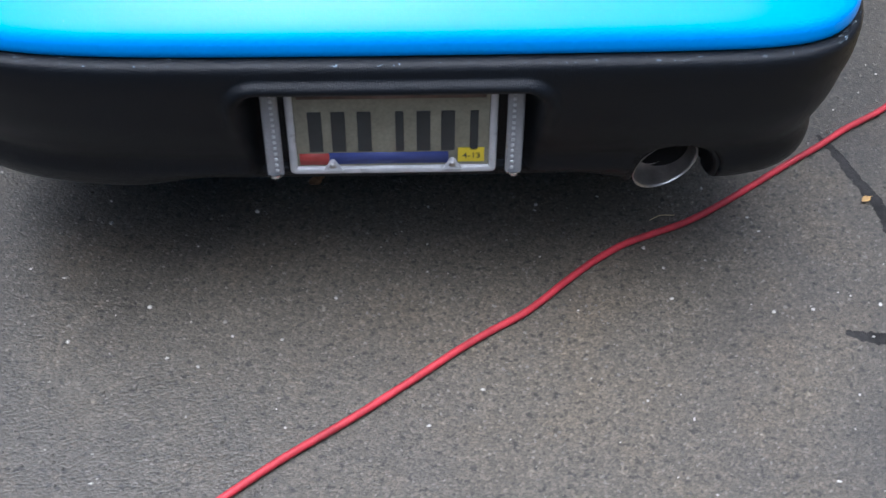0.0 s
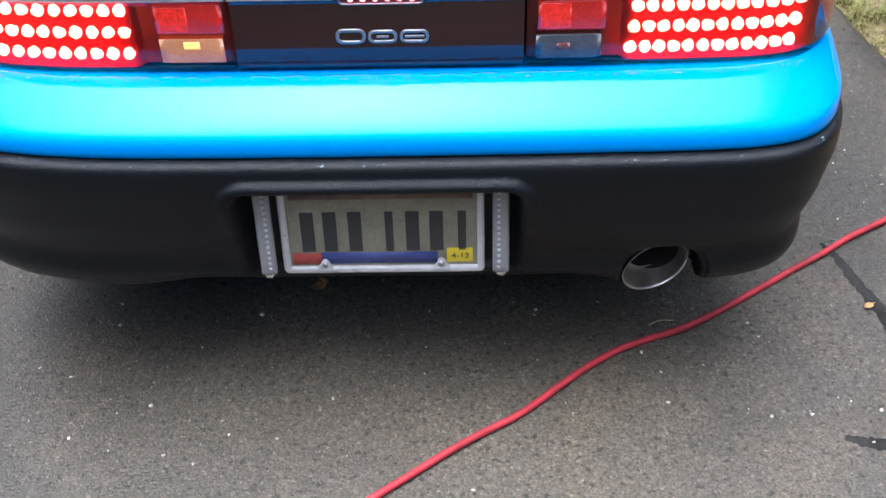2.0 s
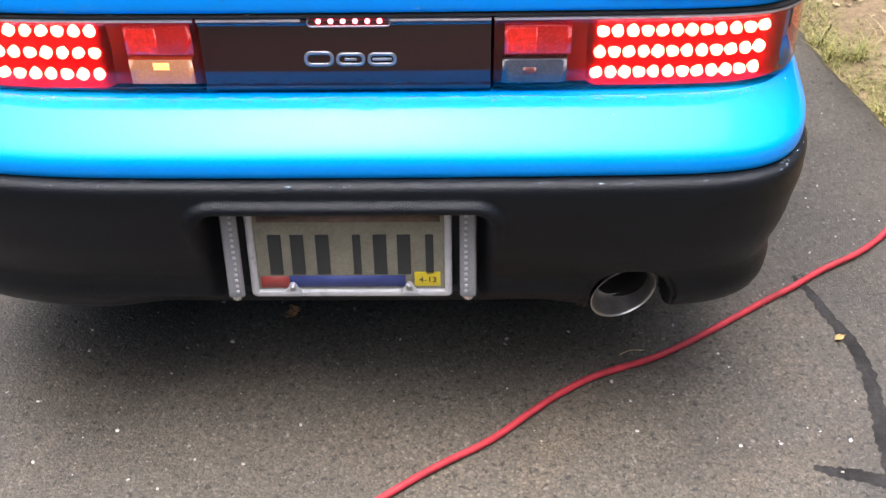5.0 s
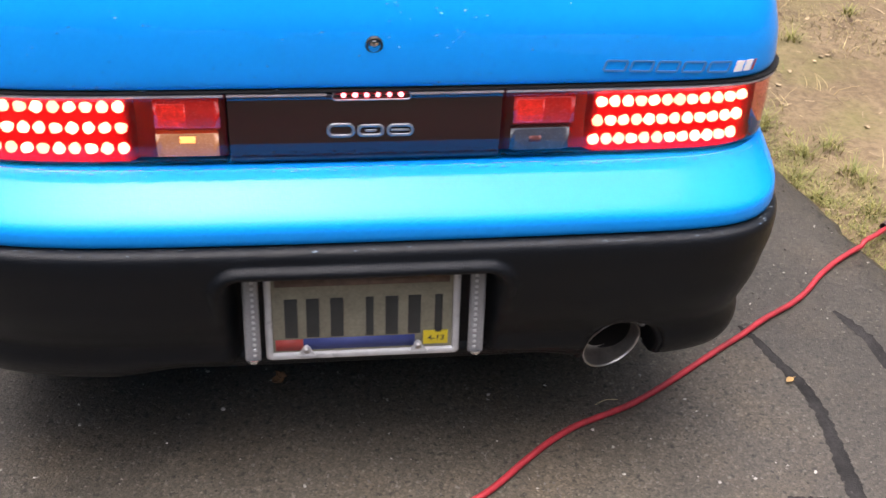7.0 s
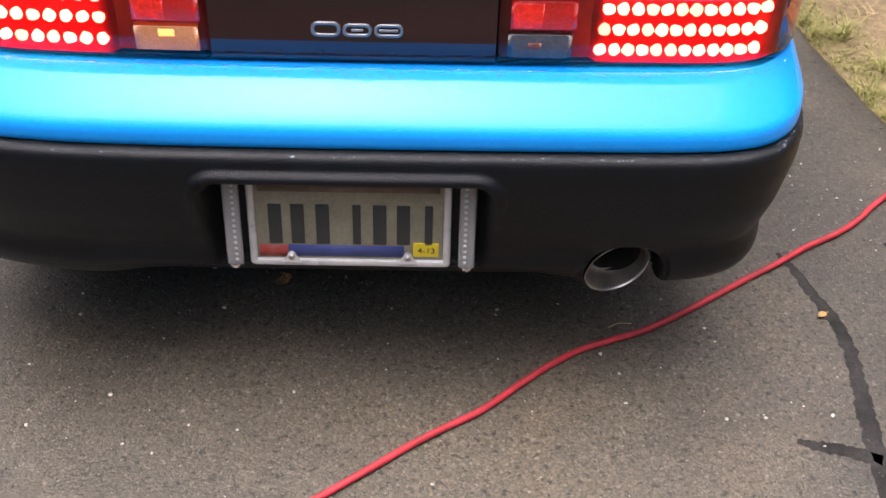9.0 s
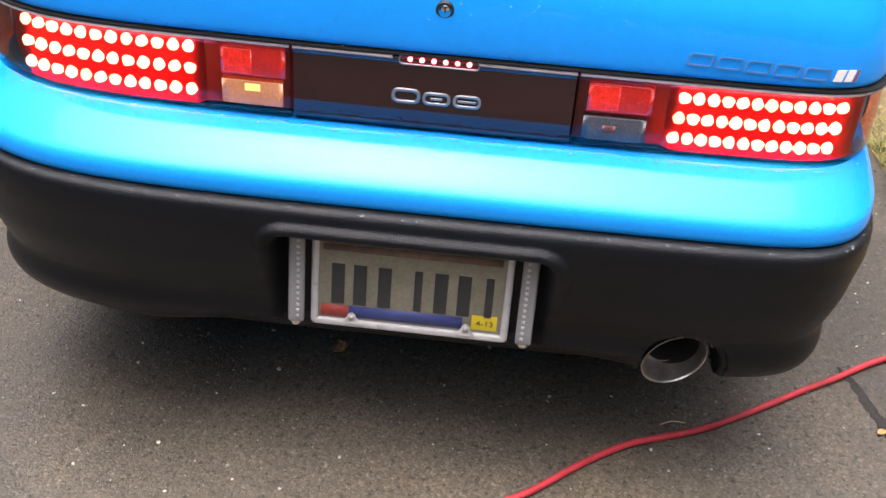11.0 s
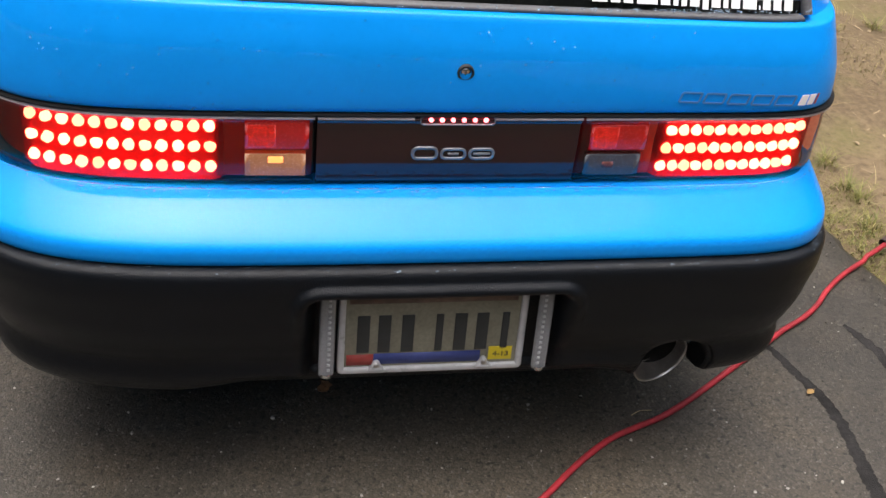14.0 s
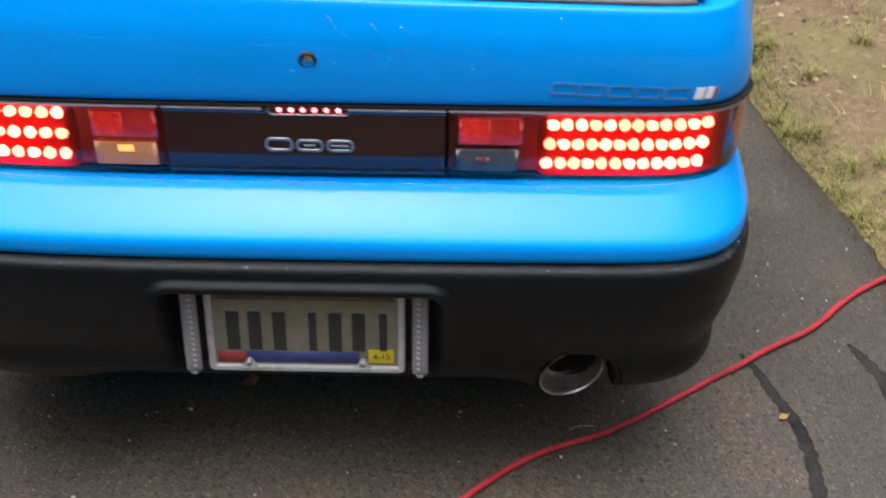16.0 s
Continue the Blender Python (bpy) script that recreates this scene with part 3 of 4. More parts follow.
rim = part("clear_rim", rounded_ring(0.113, 0.015, 0.006, 0.0016, 0.006), SILVER, high, "clear shiny rim")
rim.matrix_basis = pose(0.007, 0.062, 0.688)
small_mesh = None
for c in range(6):
    m = pose(-0.0335 + c * 0.0165, 0.064, 0.689, 90, 0, 0)
    if small_mesh is None:
        d = part("led", revolve([(0.0036, 0), (0.0036, 0.002), (0.0026, 0.004), (0.0001, 0.005)], 10), LED_SMALL, high)
        small_mesh = d.data
    else:
        d = new("led", small_mesh)
        d.parent = high
    d.matrix_basis = m

# maker's badge as plain rounded shapes
badge = part("badge", rounded_ring(0.041, 0.023, 0.010, 0.0046, 0.003), SILVER, car, "silver badge of three rounded outline shapes")
badge.matrix_basis = pose(-0.0375, 0.0655, 0.630)
for x, bar in ((0.003, 0.5), (0.0465, 0.8)):
    ring = part("badge_ring", rounded_ring(0.040, 0.020, 0.009, 0.0042, 0.003), SILVER, badge)
    ring.matrix_basis = pose(x + 0.0405, 0, -0.001)
    b = part("badge_bar", box(0.034 * bar, 0.003, 0.004, bevel=0.001), SILVER, badge)
    b.matrix_basis = pose(x + 0.0405, 0.0015, -0.001)

# lock
lock = part("lock", revolve([(0.0125, -0.004), (0.0125, 0.002), (0.0105, 0.0035), (0.009, 0.001), (0.008, -0.002), (0.0001, -0.002)], 28), RUBBER, car, "round black key lock with metal core")
lock.matrix_basis = Matrix.Translation(on_face(0.010, 0.766)) @ pose(0, 0, 0, 96, 0, 0)
part("lock_core", revolve([(0.0075, -0.001), (0.007, 0.0005), (0.0001, 0.001)], 20), CHROME, lock)
part("key_slot", box(0.0016, 0.007, 0.001, (0, 0, 0.0013)), GAP, lock)


def letters_mesh(text, height, depth=0.0008, width=1.0, spacing=1.0, bold=0.0):
    """Built-in font as a mesh, standing in the xz plane, from its lower left corner."""
    cu = bpy.data.curves.new("lettering", "FONT")
    cu.body, cu.size, cu.extrude, cu.space_character = text, 1.0, 0.02, spacing
    cu.offset = bold
    tmp = new("lettering", cu)
    dg = bpy.context.evaluated_depsgraph_get()
    dg.update()
    me = bpy.data.meshes.new_from_object(tmp.evaluated_get(dg))
    bpy.data.objects.remove(tmp)
    bm = bmesh.new()
    bm.from_mesh(me)
    xs = [v.co.x for v in bm.verts]
    x0, x1 = min(xs), max(xs)
    for v in bm.verts:
        v.co = Vector(((v.co.x - x0) / (x1 - x0) * width, -v.co.z / 0.02 * depth, v.co.y * height))
    return bm


def drape(bm, x, z, lift, slope=0.0, lean=0.0):
    """Lay a flat mesh on the tailgate or window."""
    for v in bm.verts:
        px, pz = x + v.co.x + lean * v.co.z, z + v.co.z + slope * v.co.x
        p = on_face(px, pz, lift)
        v.co = Vector((p.x, p.y + v.co.y, p.z))
    return bm


# name on the tailgate: outline bars, two white slanted blocks and a thin red one
word = None
for k in range(5):
    bm = drape(rounded_ring(0.0345, 0.018, 0.004, 0.0028, 0.001), 0.360 + k * 0.0395, 0.7300 - k * 0.0016, 0.0022, -0.035, 0.30)
    ob = part("model_name", bm, GREY_DECAL, word or car, "" if word else "faded grey outline shapes of the model name", smooth=False)
    word = word or ob
for x, w, mat in ((0.5495, 0.0125, WHITE), (0.5640, 0.0105, WHITE), (0.5735, 0.0030, RED_PRINT)):
    part("name_end", drape(box(w, 0.001, 0.0165, (0, 0, 0)), x, 0.7232, 0.0025, -0.03, 0.25), mat, car, "white slanted block" if mat is WHITE else "thin red slanted block", smooth=False)

# ---- upper body: pillars, roof and windows ----
UP = [(0.652, 0.106, 0.848), (0.647, 0.110, 0.858), (0.618, 0.143, 0.93), (0.586, 0.193, 1.03), (0.566, 0.245, 1.13), (0.545, 0.298, 1.23), (0.515, 0.37, 1.32), (0.455, 0.51, 1.37)]


def long_outline(w, y0, z):
    halves = [half_outline(w, y0, 0.170, 8.0 * k, 24, 10) for k in (1, SQUARER)]
    bulge = float(np.interp(z, [0.50, 0.68, 0.74, 0.785, 0.85], [0.09, 0.080, 0.055, 0.0, 0.0]))
    front = 3.05 - (z - 0.85) * 1.6 if z > 0.845 else 3.55
    reach = 0.20 if 0.55 < z < 0.8 else 0.5
    for h in halves:
        h += [(h[-1][0] + bulge * min(1, (y - y0 - 0.18) / reach), y) for y in y0 + 0.18 + (front - y0 - 0.18) * (np.arange(1, 16) / 15) ** 1.6]
        x1, y1 = h[-1]
        h += [(x1 * math.cos(radians(a)) ** 0.5, y1 + 0.12 * math.sin(radians(a))) for a in (30, 55, 75, 88)]
    h, g = halves
    return [(MIDDLE - x, y) for x, y in reversed(h[1:])] + [(MIDDLE + x, y) for x, y in g]


def glass_width(z):
    return float(np.interp(z, [0.848, 0.858, 0.93, 1.03, 1.13, 1.23, 1.32], [0.632, 0.622, 0.610, 0.588, 0.566, 0.545, 0.515]))


def frame_row(w, y0, z):
    """The outline at one height, drawn in round the window's opening."""
    pts = long_outline(w, y0, z)
    half = len(pts) // 2
    out = []
    for j, (x, y) in enumerate(pts):
        f = min(1.0, max(0.0, (31 - abs(j - half)) / 4))
        out.append((MIDDLE + (x - MIDDLE) * (1 + f * (min(1.0, glass_width(z) / w) - 1)), y, z))
    return out


rows = [frame_row(w, y0, z) for w, y0, z in smooth_profile(UP, 3)]
mid = len(rows[0]) // 2


def pillar(i, j):
    z = rows[i][j][2]
    jj = j - mid if j >= mid else mid - 1 - j
    x, y = abs(rows[i][j + (j < mid)][0]), rows[i][j + (j < mid)][1]
    rear = jj < 26
    side = 37 < jj < 45
    return not (rear and 0.852 < z < 1.28 or side and 0.87 < z < 1.25)


shell = lean_over(settle(part("upper_body", grid(rows, pillar), PAINT, car, "blue roof and window pillars")))
so = shell.modifiers.new("thickness", "SOLIDIFY")
so.thickness, so.offset = 0.012, -1
bmr = bmesh.new()
top = [bmr.verts.new(p) for p in rows[-1]]
bmr.faces.new(top)
lean_over(settle(part("roof", bmr, PAINT, car, smooth=False)))
# rear window
wrows = []
for w, y0, z in smooth_profile(UP, 3):
    if 0.852 < z < 1.30:
        wrows.append([(x, y + 0.004, z) for x, y, z in frame_row(w, y0, z)[mid - 27:mid + 28]])
window = lean_over(settle(part("rear_window", grid(wrows), GLASS, car, "dark tinted rear window with decals")))
band = [r for r in wrows if r[0][2] < 0.884]
lean_over(settle(part("black_band", grid([[(x, y - 0.0022, z) for x, y, z in r] for r in band]), surface("black_glass_edge", (0.006, 0.007, 0.007), 0.06, vary=0.1, coat=0.5, rough_vary=0.02), window, "glossy black lower edge")))
for s in (-1, 1):
    srows = []
    for w, y0, z in smooth_profile(UP, 3):
        if 0.86 < z < 1.28:
            h = long_outline(w, y0, z)
            h = h[len(h) // 2:]
            srows.append([(s * (x - 0.006), y, z) for x, y in h[37:47]])
    lean_over(settle(part("side_window", grid(srows), SIDE_GLASS, car, "clear side window")))
SEAL = surface("weathered_seal", (0.10, 0.102, 0.11), 0.45, vary=0.25, big=20, fine=200, bump=0.2)
# window's lower weather strip
seal = [(0.643, 0.101, 0.8505), (0.638, 0.099, 0.854), (0.636, 0.101, 0.8575), (0.633, 0.107, 0.859), (0.628, 0.114, 0.8585)]
srow = [[(x, y, z) for x, y in outline(w, y0, 0.170, 8.0, 40, 16)[15:-14]] for w, y0, z in seal]
settle(part("window_seal", grid(srow, lambda i, j: j != 2), SEAL, car, "grey-black rubber window seal"))
for s in (-1, 1):
    line = []
    for w, y0, z in smooth_profile(UP, 3):
        if 0.852 < z < 1.29:
            x = MIDDLE + 0.018 + s * glass_width(z) * 0.881
            line.append((x, y0 + setback(x, w, **HATCH) - 0.001, z))
    settle(part("side_seal", tube(line, 0.0085, 10), SEAL, car, "grey-black rubber seal down the window's side"))

# gap between tailgate and body, down the pillars
for s in (-1, 1):
    line = []
    for w, y0, z in smooth_profile(UP, 4):
        if 0.858 < z < 1.29:
            row = outline(w, y0, 0.170, 8.0, 24, 10)
            k = 24 + (7.5 if s < 0 else 8.6) - 4.0 * max(0.0, 1 - (z - 0.858) / 0.035) ** 2
            a, b = row[len(row) // 2 + s * int(k)], row[len(row) // 2 + s * (int(k) + 1)]
            f = k - int(k)
            line.append((a[0] + (b[0] - a[0]) * f, a[1] + (b[1] - a[1]) * f, z))
    lean_over(settle(part("shut_line", tube(line, 0.0045, 8), GAP, car, "dark gap between tailgate and pillar")))

# ---- lower body, closing the car towards the front ----
LOW = [(0.655, 0.20, 0.22), (0.680, 0.17, 0.30), (0.688, 0.16, 0.45), (0.684, 0.16, 0.56), (0.676, 0.15, 0.66), (0.660, 0.15, 0.76), (0.636, 0.15, 0.842)]
rows = [[(x, y, z) for x, y in long_outline(w, y0, z)] for w, y0, z in smooth_profile(LOW, 4)]
bml = grid(rows, close=True)
for r in (0, -1):
    bml.verts.ensure_lookup_table()
k = len(rows[0])
bml.faces.new([bml.verts[i] for i in reversed(range(k))])
body = part("side_body", bml, PAINT, car, "blue body sides and bonnet")
cutters = []
for y in (0.72, 2.95):
    c = new("cutter", bpy.data.meshes.new("cutter"))
    cb = revolve([(0.0, -1.0), (0.31, -1.0), (0.31, 1.0), (0.0, 1.0)], 32, pose(0, y, 0.27, 0, 90, 0))
    cb.to_mesh(c.data)
    cb.free()
    c.parent = car
    cutters.append(c)
cut(body, cutters)
part("underbody", box(1.24, 2.9, 0.06, (0, 1.75, 0.30), 0.01), GAP, car, "dark underside")
for x in (-0.63, 0.63):
    for y in (0.72, 2.95):
        tyre = part("wheel", revolve([(0.17, -0.075), (0.25, -0.08), (0.270, -0.06), (0.273, 0.0), (0.270, 0.06), (0.25, 0.08), (0.17, 0.075)], 40), TYRE, car, "black tyre on a plain wheel")
        tyre.matrix_basis = pose(x, y, 0.273, 0, 90, 0)
        part("rim", revolve([(0.0001, -0.05), (0.05, -0.055), (0.12, -0.03), (0.168, -0.06), (0.172, 0.06), (0.12, 0.03), (0.05, 0.055), (0.0001, 0.05)], 32), STEEL, tyre)
part("muffler", box(0.50, 0.22, 0.12, (0.22, 0.46, 0.27), 0.04, 3), SOOT, car, "dark silencer under the floor")

# exhaust tip
tip = part("exhaust_tip", bmesh.new(), STEEL, car, "polished stainless exhaust tip with slanted end")
bm = bmesh.new()
rows = []
seg = 40
for r, base, slant in ((0.046, -0.20, 0), (0.0515, 0.02, 0), (0.0530, 0.060, 1), (0.0526, 0.0632, 1), (0.0516, 0.0632, 1), (0.0505, 0.057, 1)):
    rows.append([(r * math.cos(a), r * math.sin(a), base - slant * (0.018 * math.cos(a) - 0.008 * math.sin(a))) for a in (2 * math.pi * k / seg for k in range(seg))])
grid(rows, bm=bm, close=True)
rows = [[(r * math.cos(a), r * math.sin(a), b - sl * (0.018 * math.cos(a) - 0.008 * math.sin(a))) for a in (2 * math.pi * k / seg for k in range(seg))] for r, b, sl in ((0.0505, 0.057, 1), (0.0490, 0.045, 1), (0.0465, 0.032, 0.9), (0.0445, 0.024, 0.8), (0.0405, 0.020, 0.8))]
inner = grid(rows, close=True)
bm.to_mesh(tip.data)
bm.free()
for f in tip.data.polygons:
    f.use_smooth = True
tip.matrix_basis = pose(0.409, 0.094, 0.232, 90, 0, 0)
part("tip_lining", inner, surface("brushed_steel", (0.66, 0.63, 0.59), 0.44, metal=0.93, vary=0.25, big=25), tip, "brushed inside of the tip")
part("pipe_inside", revolve([(0.0425, 0.020), (0.0405, 0.012), (0.036, -0.06), (0.034, -0.18), (0.0001, -0.18)], 30), SOOT, tip, "sooty dark inside")

# ---- number plate, frame and light strips ----
plate = part("number_plate", box(0.296, 0.003, 0.150, (0, 0, 0), 0.001), PLATE, car, "cream number plate with dark character bars")
plate.matrix_basis = pose(PLATE_X, 0.003, 0.3435, -6)
for x, w in ((-0.1115, 0.020), (-0.078, 0.020), (-0.0405, 0.020), (0.0105, 0.012), (0.045, 0.020), (0.0805, 0.020), (0.1185, 0.012)):
    part("character_bar", box(w, 0.002, 0.070, (x, -0.002, -0.007), 0.0008), PLATE_DARK, plate)
part("red_band", box(0.043, 0.002, 0.020, (-0.1155, -0.0015, -0.0555)), RED_PRINT, plate, "red printed band")
part("blue_band", box(0.175, 0.002, 0.020, (-0.0060, -0.0015, -0.0545)), BLUE_PRINT, plate, "blue printed band")
part("top_band", box(0.270, 0.002, 0.012, (0, -0.0012, 0.056)), surface("plate_brown", (0.17, 0.115, 0.09), 0.5, vary=0.35, big=40), plate, "faded brown printed band")
part("sticker", box(0.039, 0.002, 0.025, (0.1147, -0.002, -0.0505), 0.0005), YELLOW, plate, "yellow registration sticker")
sm = letters_mesh("4-13", 0.013, 0.0003, 0.026)
for v in sm.verts:
    v.co += Vector((0.102, -0.0034, -0.0555))
part("sticker_print", sm, PLATE_DARK, plate, smooth=False)
frm = part("plate_frame", rounded_ring(0.304, 0.160, 0.009, 0.0112, 0.010), surface("pewter", (0.56, 0.56, 0.57), 0.30, coat=0.5, metal=0.1, vary=0.08, big=30, fine=60), plate, "pale chrome number plate frame")
frm.matrix_basis = pose(0, -0.007, 0.000)
frm.modifiers.new("soft", "BEVEL").width = 0.0018
for x in (-0.089, 0.087):
    gable = bmesh.new()
    ring = [(-0.015, -0.0715), (-0.0085, -0.0665), (-0.0055, -0.059), (-0.002, -0.0555), (0.002, -0.0555), (0.0055, -0.059), (0.0085, -0.0665), (0.015, -0.0715)]
    grid([[(x + px * k, y, pz) for px, pz in ring] for y, k in ((0.002, 1.0), (-0.0085, 1.0), (-0.0098, 0.8))], bm=gable)
    gable.faces.new([v for v in gable.verts][-len(ring):])
    tab = part("frame_tab", gable, frm.data.materials[0], plate)
    sc = part("screw", revolve([(0.0050, -0.001), (0.0047, 0.0012), (0.003, 0.0024), (0.0001, 0.0028)], 16), STEEL, plate)
    sc.matrix_basis = pose(x, -0.0095, -0.0625, 90, 0, 0)

chip = None
for s, x in ((-1, -0.180), (1, 0.167)):
    strip = part("light_strip", box(0.025, 0.012, 0.152, (0, 0, 0), 0.0058, 4), STRIP, car, "clear unlit light strip beside the number plate")
    strip.matrix_basis = pose(x, -0.018, 0.3525, -6, 0, 0)
    part("end_cap", revolve([(0.0001, -0.009), (0.006, -0.007), (0.0095, -0.002), (0.0100, 0.003)], 20, pose(0, -0.001, -0.072)), CHROME, strip)
    for k in range(14):
        if chip is None:
            c = part("light_chip", box(0.0050, 0.003, 0.0050, (0, 0, 0), 0.001), surface("light_chip_grey", (0.42, 0.43, 0.44), 0.3), strip)
            chip = c.data
        else:
            c = new("light_chip", chip)
            c.parent = strip
        c.matrix_basis = pose(-s * 0.003, -0.0058, -0.062 + k * 0.0100)

# ---- decals on the window ----
settle(part("window_slogan", drape(letters_mesh("got mpg?", 0.076, 0.0006, 0.152, bold=0.028), -0.525, 0.899, 0.006), WHITE, window, "white vinyl lettering", smooth=False))
forum = None
for x0, x1, z0, z1 in ((0.0, 0.028, 0.0, 0.030), (0.031, 0.050, 0.0, 0.022), (0.053, 0.072, 0.0, 0.022), (0.076, 0.114, 0.0, 0.030), (0.117, 0.136, 0.0, 0.022), (0.139, 0.150, 0.0, 0.027), (0.153, 0.165, 0.0, 0.022),
                       (0.168, 0.187, 0.0, 0.022), (0.190, 0.203, -0.003, 0.030), (0.206, 0.224, 0.0, 0.022), (0.227, 0.238, 0.0, 0.022), (0.241, 0.259, 0.0, 0.022), (0.262, 0.289, 0.0, 0.022),
                       (0.291, 0.296, 0.0, 0.005), (0.298, 0.314, 0.0, 0.022), (0.317, 0.334, 0.0, 0.022), (0.337, 0.355, 0.0, 0.022)):
    x0, x1 = x0 * 0.903 + 0.0012, x1 * 0.903 - 0.0012
    bm = drape(box(x1 - x0, 0.0008, z1 - z0, ((x0 + x1) / 2, 0, (z0 + z1) / 2)), 0.1947, 0.870, 0.006, -0.010)
    ob = settle(part("web_sticker", bm, WHITE, window, "" if forum else "row of white vinyl bars of a web address sticker", smooth=False))
    forum = forum or ob
EX, EZ = 0.024, 0.933
emblem = None
for r0, r1 in ((0.056, 0.0465), (0.045, 0.0385), (0.037, 0.0)):
    rows = [[(r * math.cos(a), 0, r * math.sin(a)) for a in (2 * math.pi * k / 48 for k in range(48))] for r in (r0, (r0 + r1) / 2, max(r1, 0.0005))]
    ob = settle(part("emblem", drape(grid(rows, close=True), EX, EZ, 0.0045), ETCH, window, "" if emblem else "frosted round emblem with side bands", smooth=False))
    emblem = emblem or ob
PALE_ETCH = surface("pale_etched_decal", (0.24, 0.245, 0.255), 0.4, vary=0.2, big=40, spec=0.7)
for x in (-0.024, 0.0, 0.024):
    settle(part("emblem_block", drape(rounded_ring(0.020, 0.025, 0.005, 0.0055, 0.0004), EX + x, EZ, 0.0058), PALE_ETCH, window, smooth=False))
for s in (-1, 1):
    for z0, z1 in ((-0.011, 0.000), (0.0035, 0.0075), (0.011, 0.020)):
        rows = [[(s * x, 0, z - drop) for z in (z0, z1)] for x, drop in ((0.058, 0.009), (0.110, 0.009), (0.122, 0.0), (0.222, 0.0))]
        settle(part("emblem_band", drape(grid(rows), EX, EZ, 0.0045), ETCH, window, smooth=False))
# frosted panel with rounded ends above the bands
ring = [(0.215 + 0.012 * math.cos(radians(a)), 0.035 + 0.012 * math.sin(radians(a))) for a in (-90, -60, -30, 0)]
rows = [[(-px, 0, pz), (-px / 2, 0, pz), (0, 0, pz), (px / 2, 0, pz), (px, 0, pz)] for px, pz in ring + [(0.227, 0.08), (0.227, 0.12)]]
settle(part("frosted_panel", drape(grid(rows), EX, EZ, 0.0042), FROST, window, "translucent frosted panel with rounded corners", smooth=False))

# ---- inside the car ----
shelf = tagged(part("parcel_shelf", box(1.10, 0.55, 0.02, (0, 0.45, 0.80), 0.008), INTERIOR), "dark parcel shelf behind the rear window", "shelf")
shelf.matrix_basis = car.matrix_basis
cush = bmesh.new()
bmesh.ops.create_icosphere(cush, subdivisions=4, radius=1)
for v in cush.verts:
    v.co = Vector((v.co.x * 0.060, v.co.y * 0.045, v.co.z * 0.066)) * (1 + 0.12 * noise.noise(v.co * 2.3))
cu = tagged(part("cushion", cush, TAN), "tan soft cushion lying behind the rear window", "cushion")
cu.matrix_basis = pose(0.385, 0.285, 0.876)

# ---- ground ----
EDGE = [(1.9, -40), (1.75, -6), (1.55, -2.5), (1.38, -0.8), (1.27, 0.0), (1.21, 0.42), (1.185, 0.58), (1.165, 0.68), (1.145, 0.77), (1.115, 0.885), (1.080, 1.02), (1.045, 1.14), (1.012, 1.26), (0.985, 1.45), (0.96, 1.8), (0.95, 2.6), (0.95, 6.0)]


def edge_x(y):
    return float(np.interp(y, [p[1] for p in EDGE], [p[0] for p in EDGE])) + 0.02 * noise.noise(Vector((0, y * 5, 3))) + 0.008 * noise.noise(Vector((0, y * 23, 7)))


def lump(x, y):
    d = max(0.0, x - edge_x(y))
    k = min(1.0, d / 0.25)
    return -0.022 * (1 - k) - 0.008 + k * (0.015 + 0.03 * noise.noise(Vector((x * 1.3, y * 1.3, 0))) + 0.012 * noise.noise(Vector((x * 5, y * 5, 1))) + 0.005 * noise.noise(Vector((x * 16, y * 16, 2))))


xs = [-400, -60, -12, -4, 0.2] + [0.7 + 0.035 * i for i in range(90)] + [4.5, 6, 9, 20, 60, 400]
ys = [-400, -60, -12, -4, -1.5] + [-0.8 + 0.045 * i for i in range(125)] + [5.5, 7, 10, 20, 60, 400]
ground = part("ground", grid([[(x, y, lump(x, y) if 0.6 < x < 5 and -1.6 < y < 6 else -0.03) for x in xs] for y in ys]), DIRT)
tagged(ground, "sandy dirt verge with moss and sparse grass", "ground", kind="structure")

ys = [-40, -12, -6, -3] + [-2 + 0.04 * i for i in range(160)] + [4.6, 5.0, 6.0]
rows = []
for y in ys:
    e = edge_x(y)
    rows.append([(x, y, 0.0) for x in (-14, -5, -2, -1, 0, 0.6)] + [(e - 0.10, y, 0.0), (e - 0.02, y, -0.002), (e, y, -0.010), (e + 0.012, y, -0.035)])
road = part("driveway", grid(rows), ASPHALT)
tagged(road, "worn damp grey asphalt driveway with small stones", "driveway", kind="structure")


def ribbon(points, widths, z=0.0016, seed=0):
    """A flat, ragged poured strip of tar on the asphalt."""
    pts = spline([(x, y, 0) for x, y in points], 30)
    ws = 0.85 * np.interp(np.linspace(0, 1, len(pts)), np.linspace(0, 1, len(widths)), widths)
    rows = [[], [], [], []]
    for i, p in enumerate(pts):
        d = (pts[min(i + 1, len(pts) - 1)] - pts[max(i - 1, 0)]).normalized()
        sd = Vector((d.y, -d.x, 0))
        a = ws[i] / 2 * (1 + 0.5 * noise.noise(Vector((i * 0.15, seed, 0))) + 0.18 * noise.noise(Vector((i * 0.9, seed, 3))))
        b = ws[i] / 2 * (1 + 0.5 * noise.noise(Vector((i * 0.15, seed, 9))) + 0.18 * noise.noise(Vector((i * 0.9, seed, 6))))
        for r, (o, h) in zip(rows, ((-a, 0.0), (-a * 0.7, z), (b * 0.7, z), (b, 0.0))):
            r.append((p.x + sd.x * o, p.y + sd.y * o, h + 0.0004))
    return grid(rows)


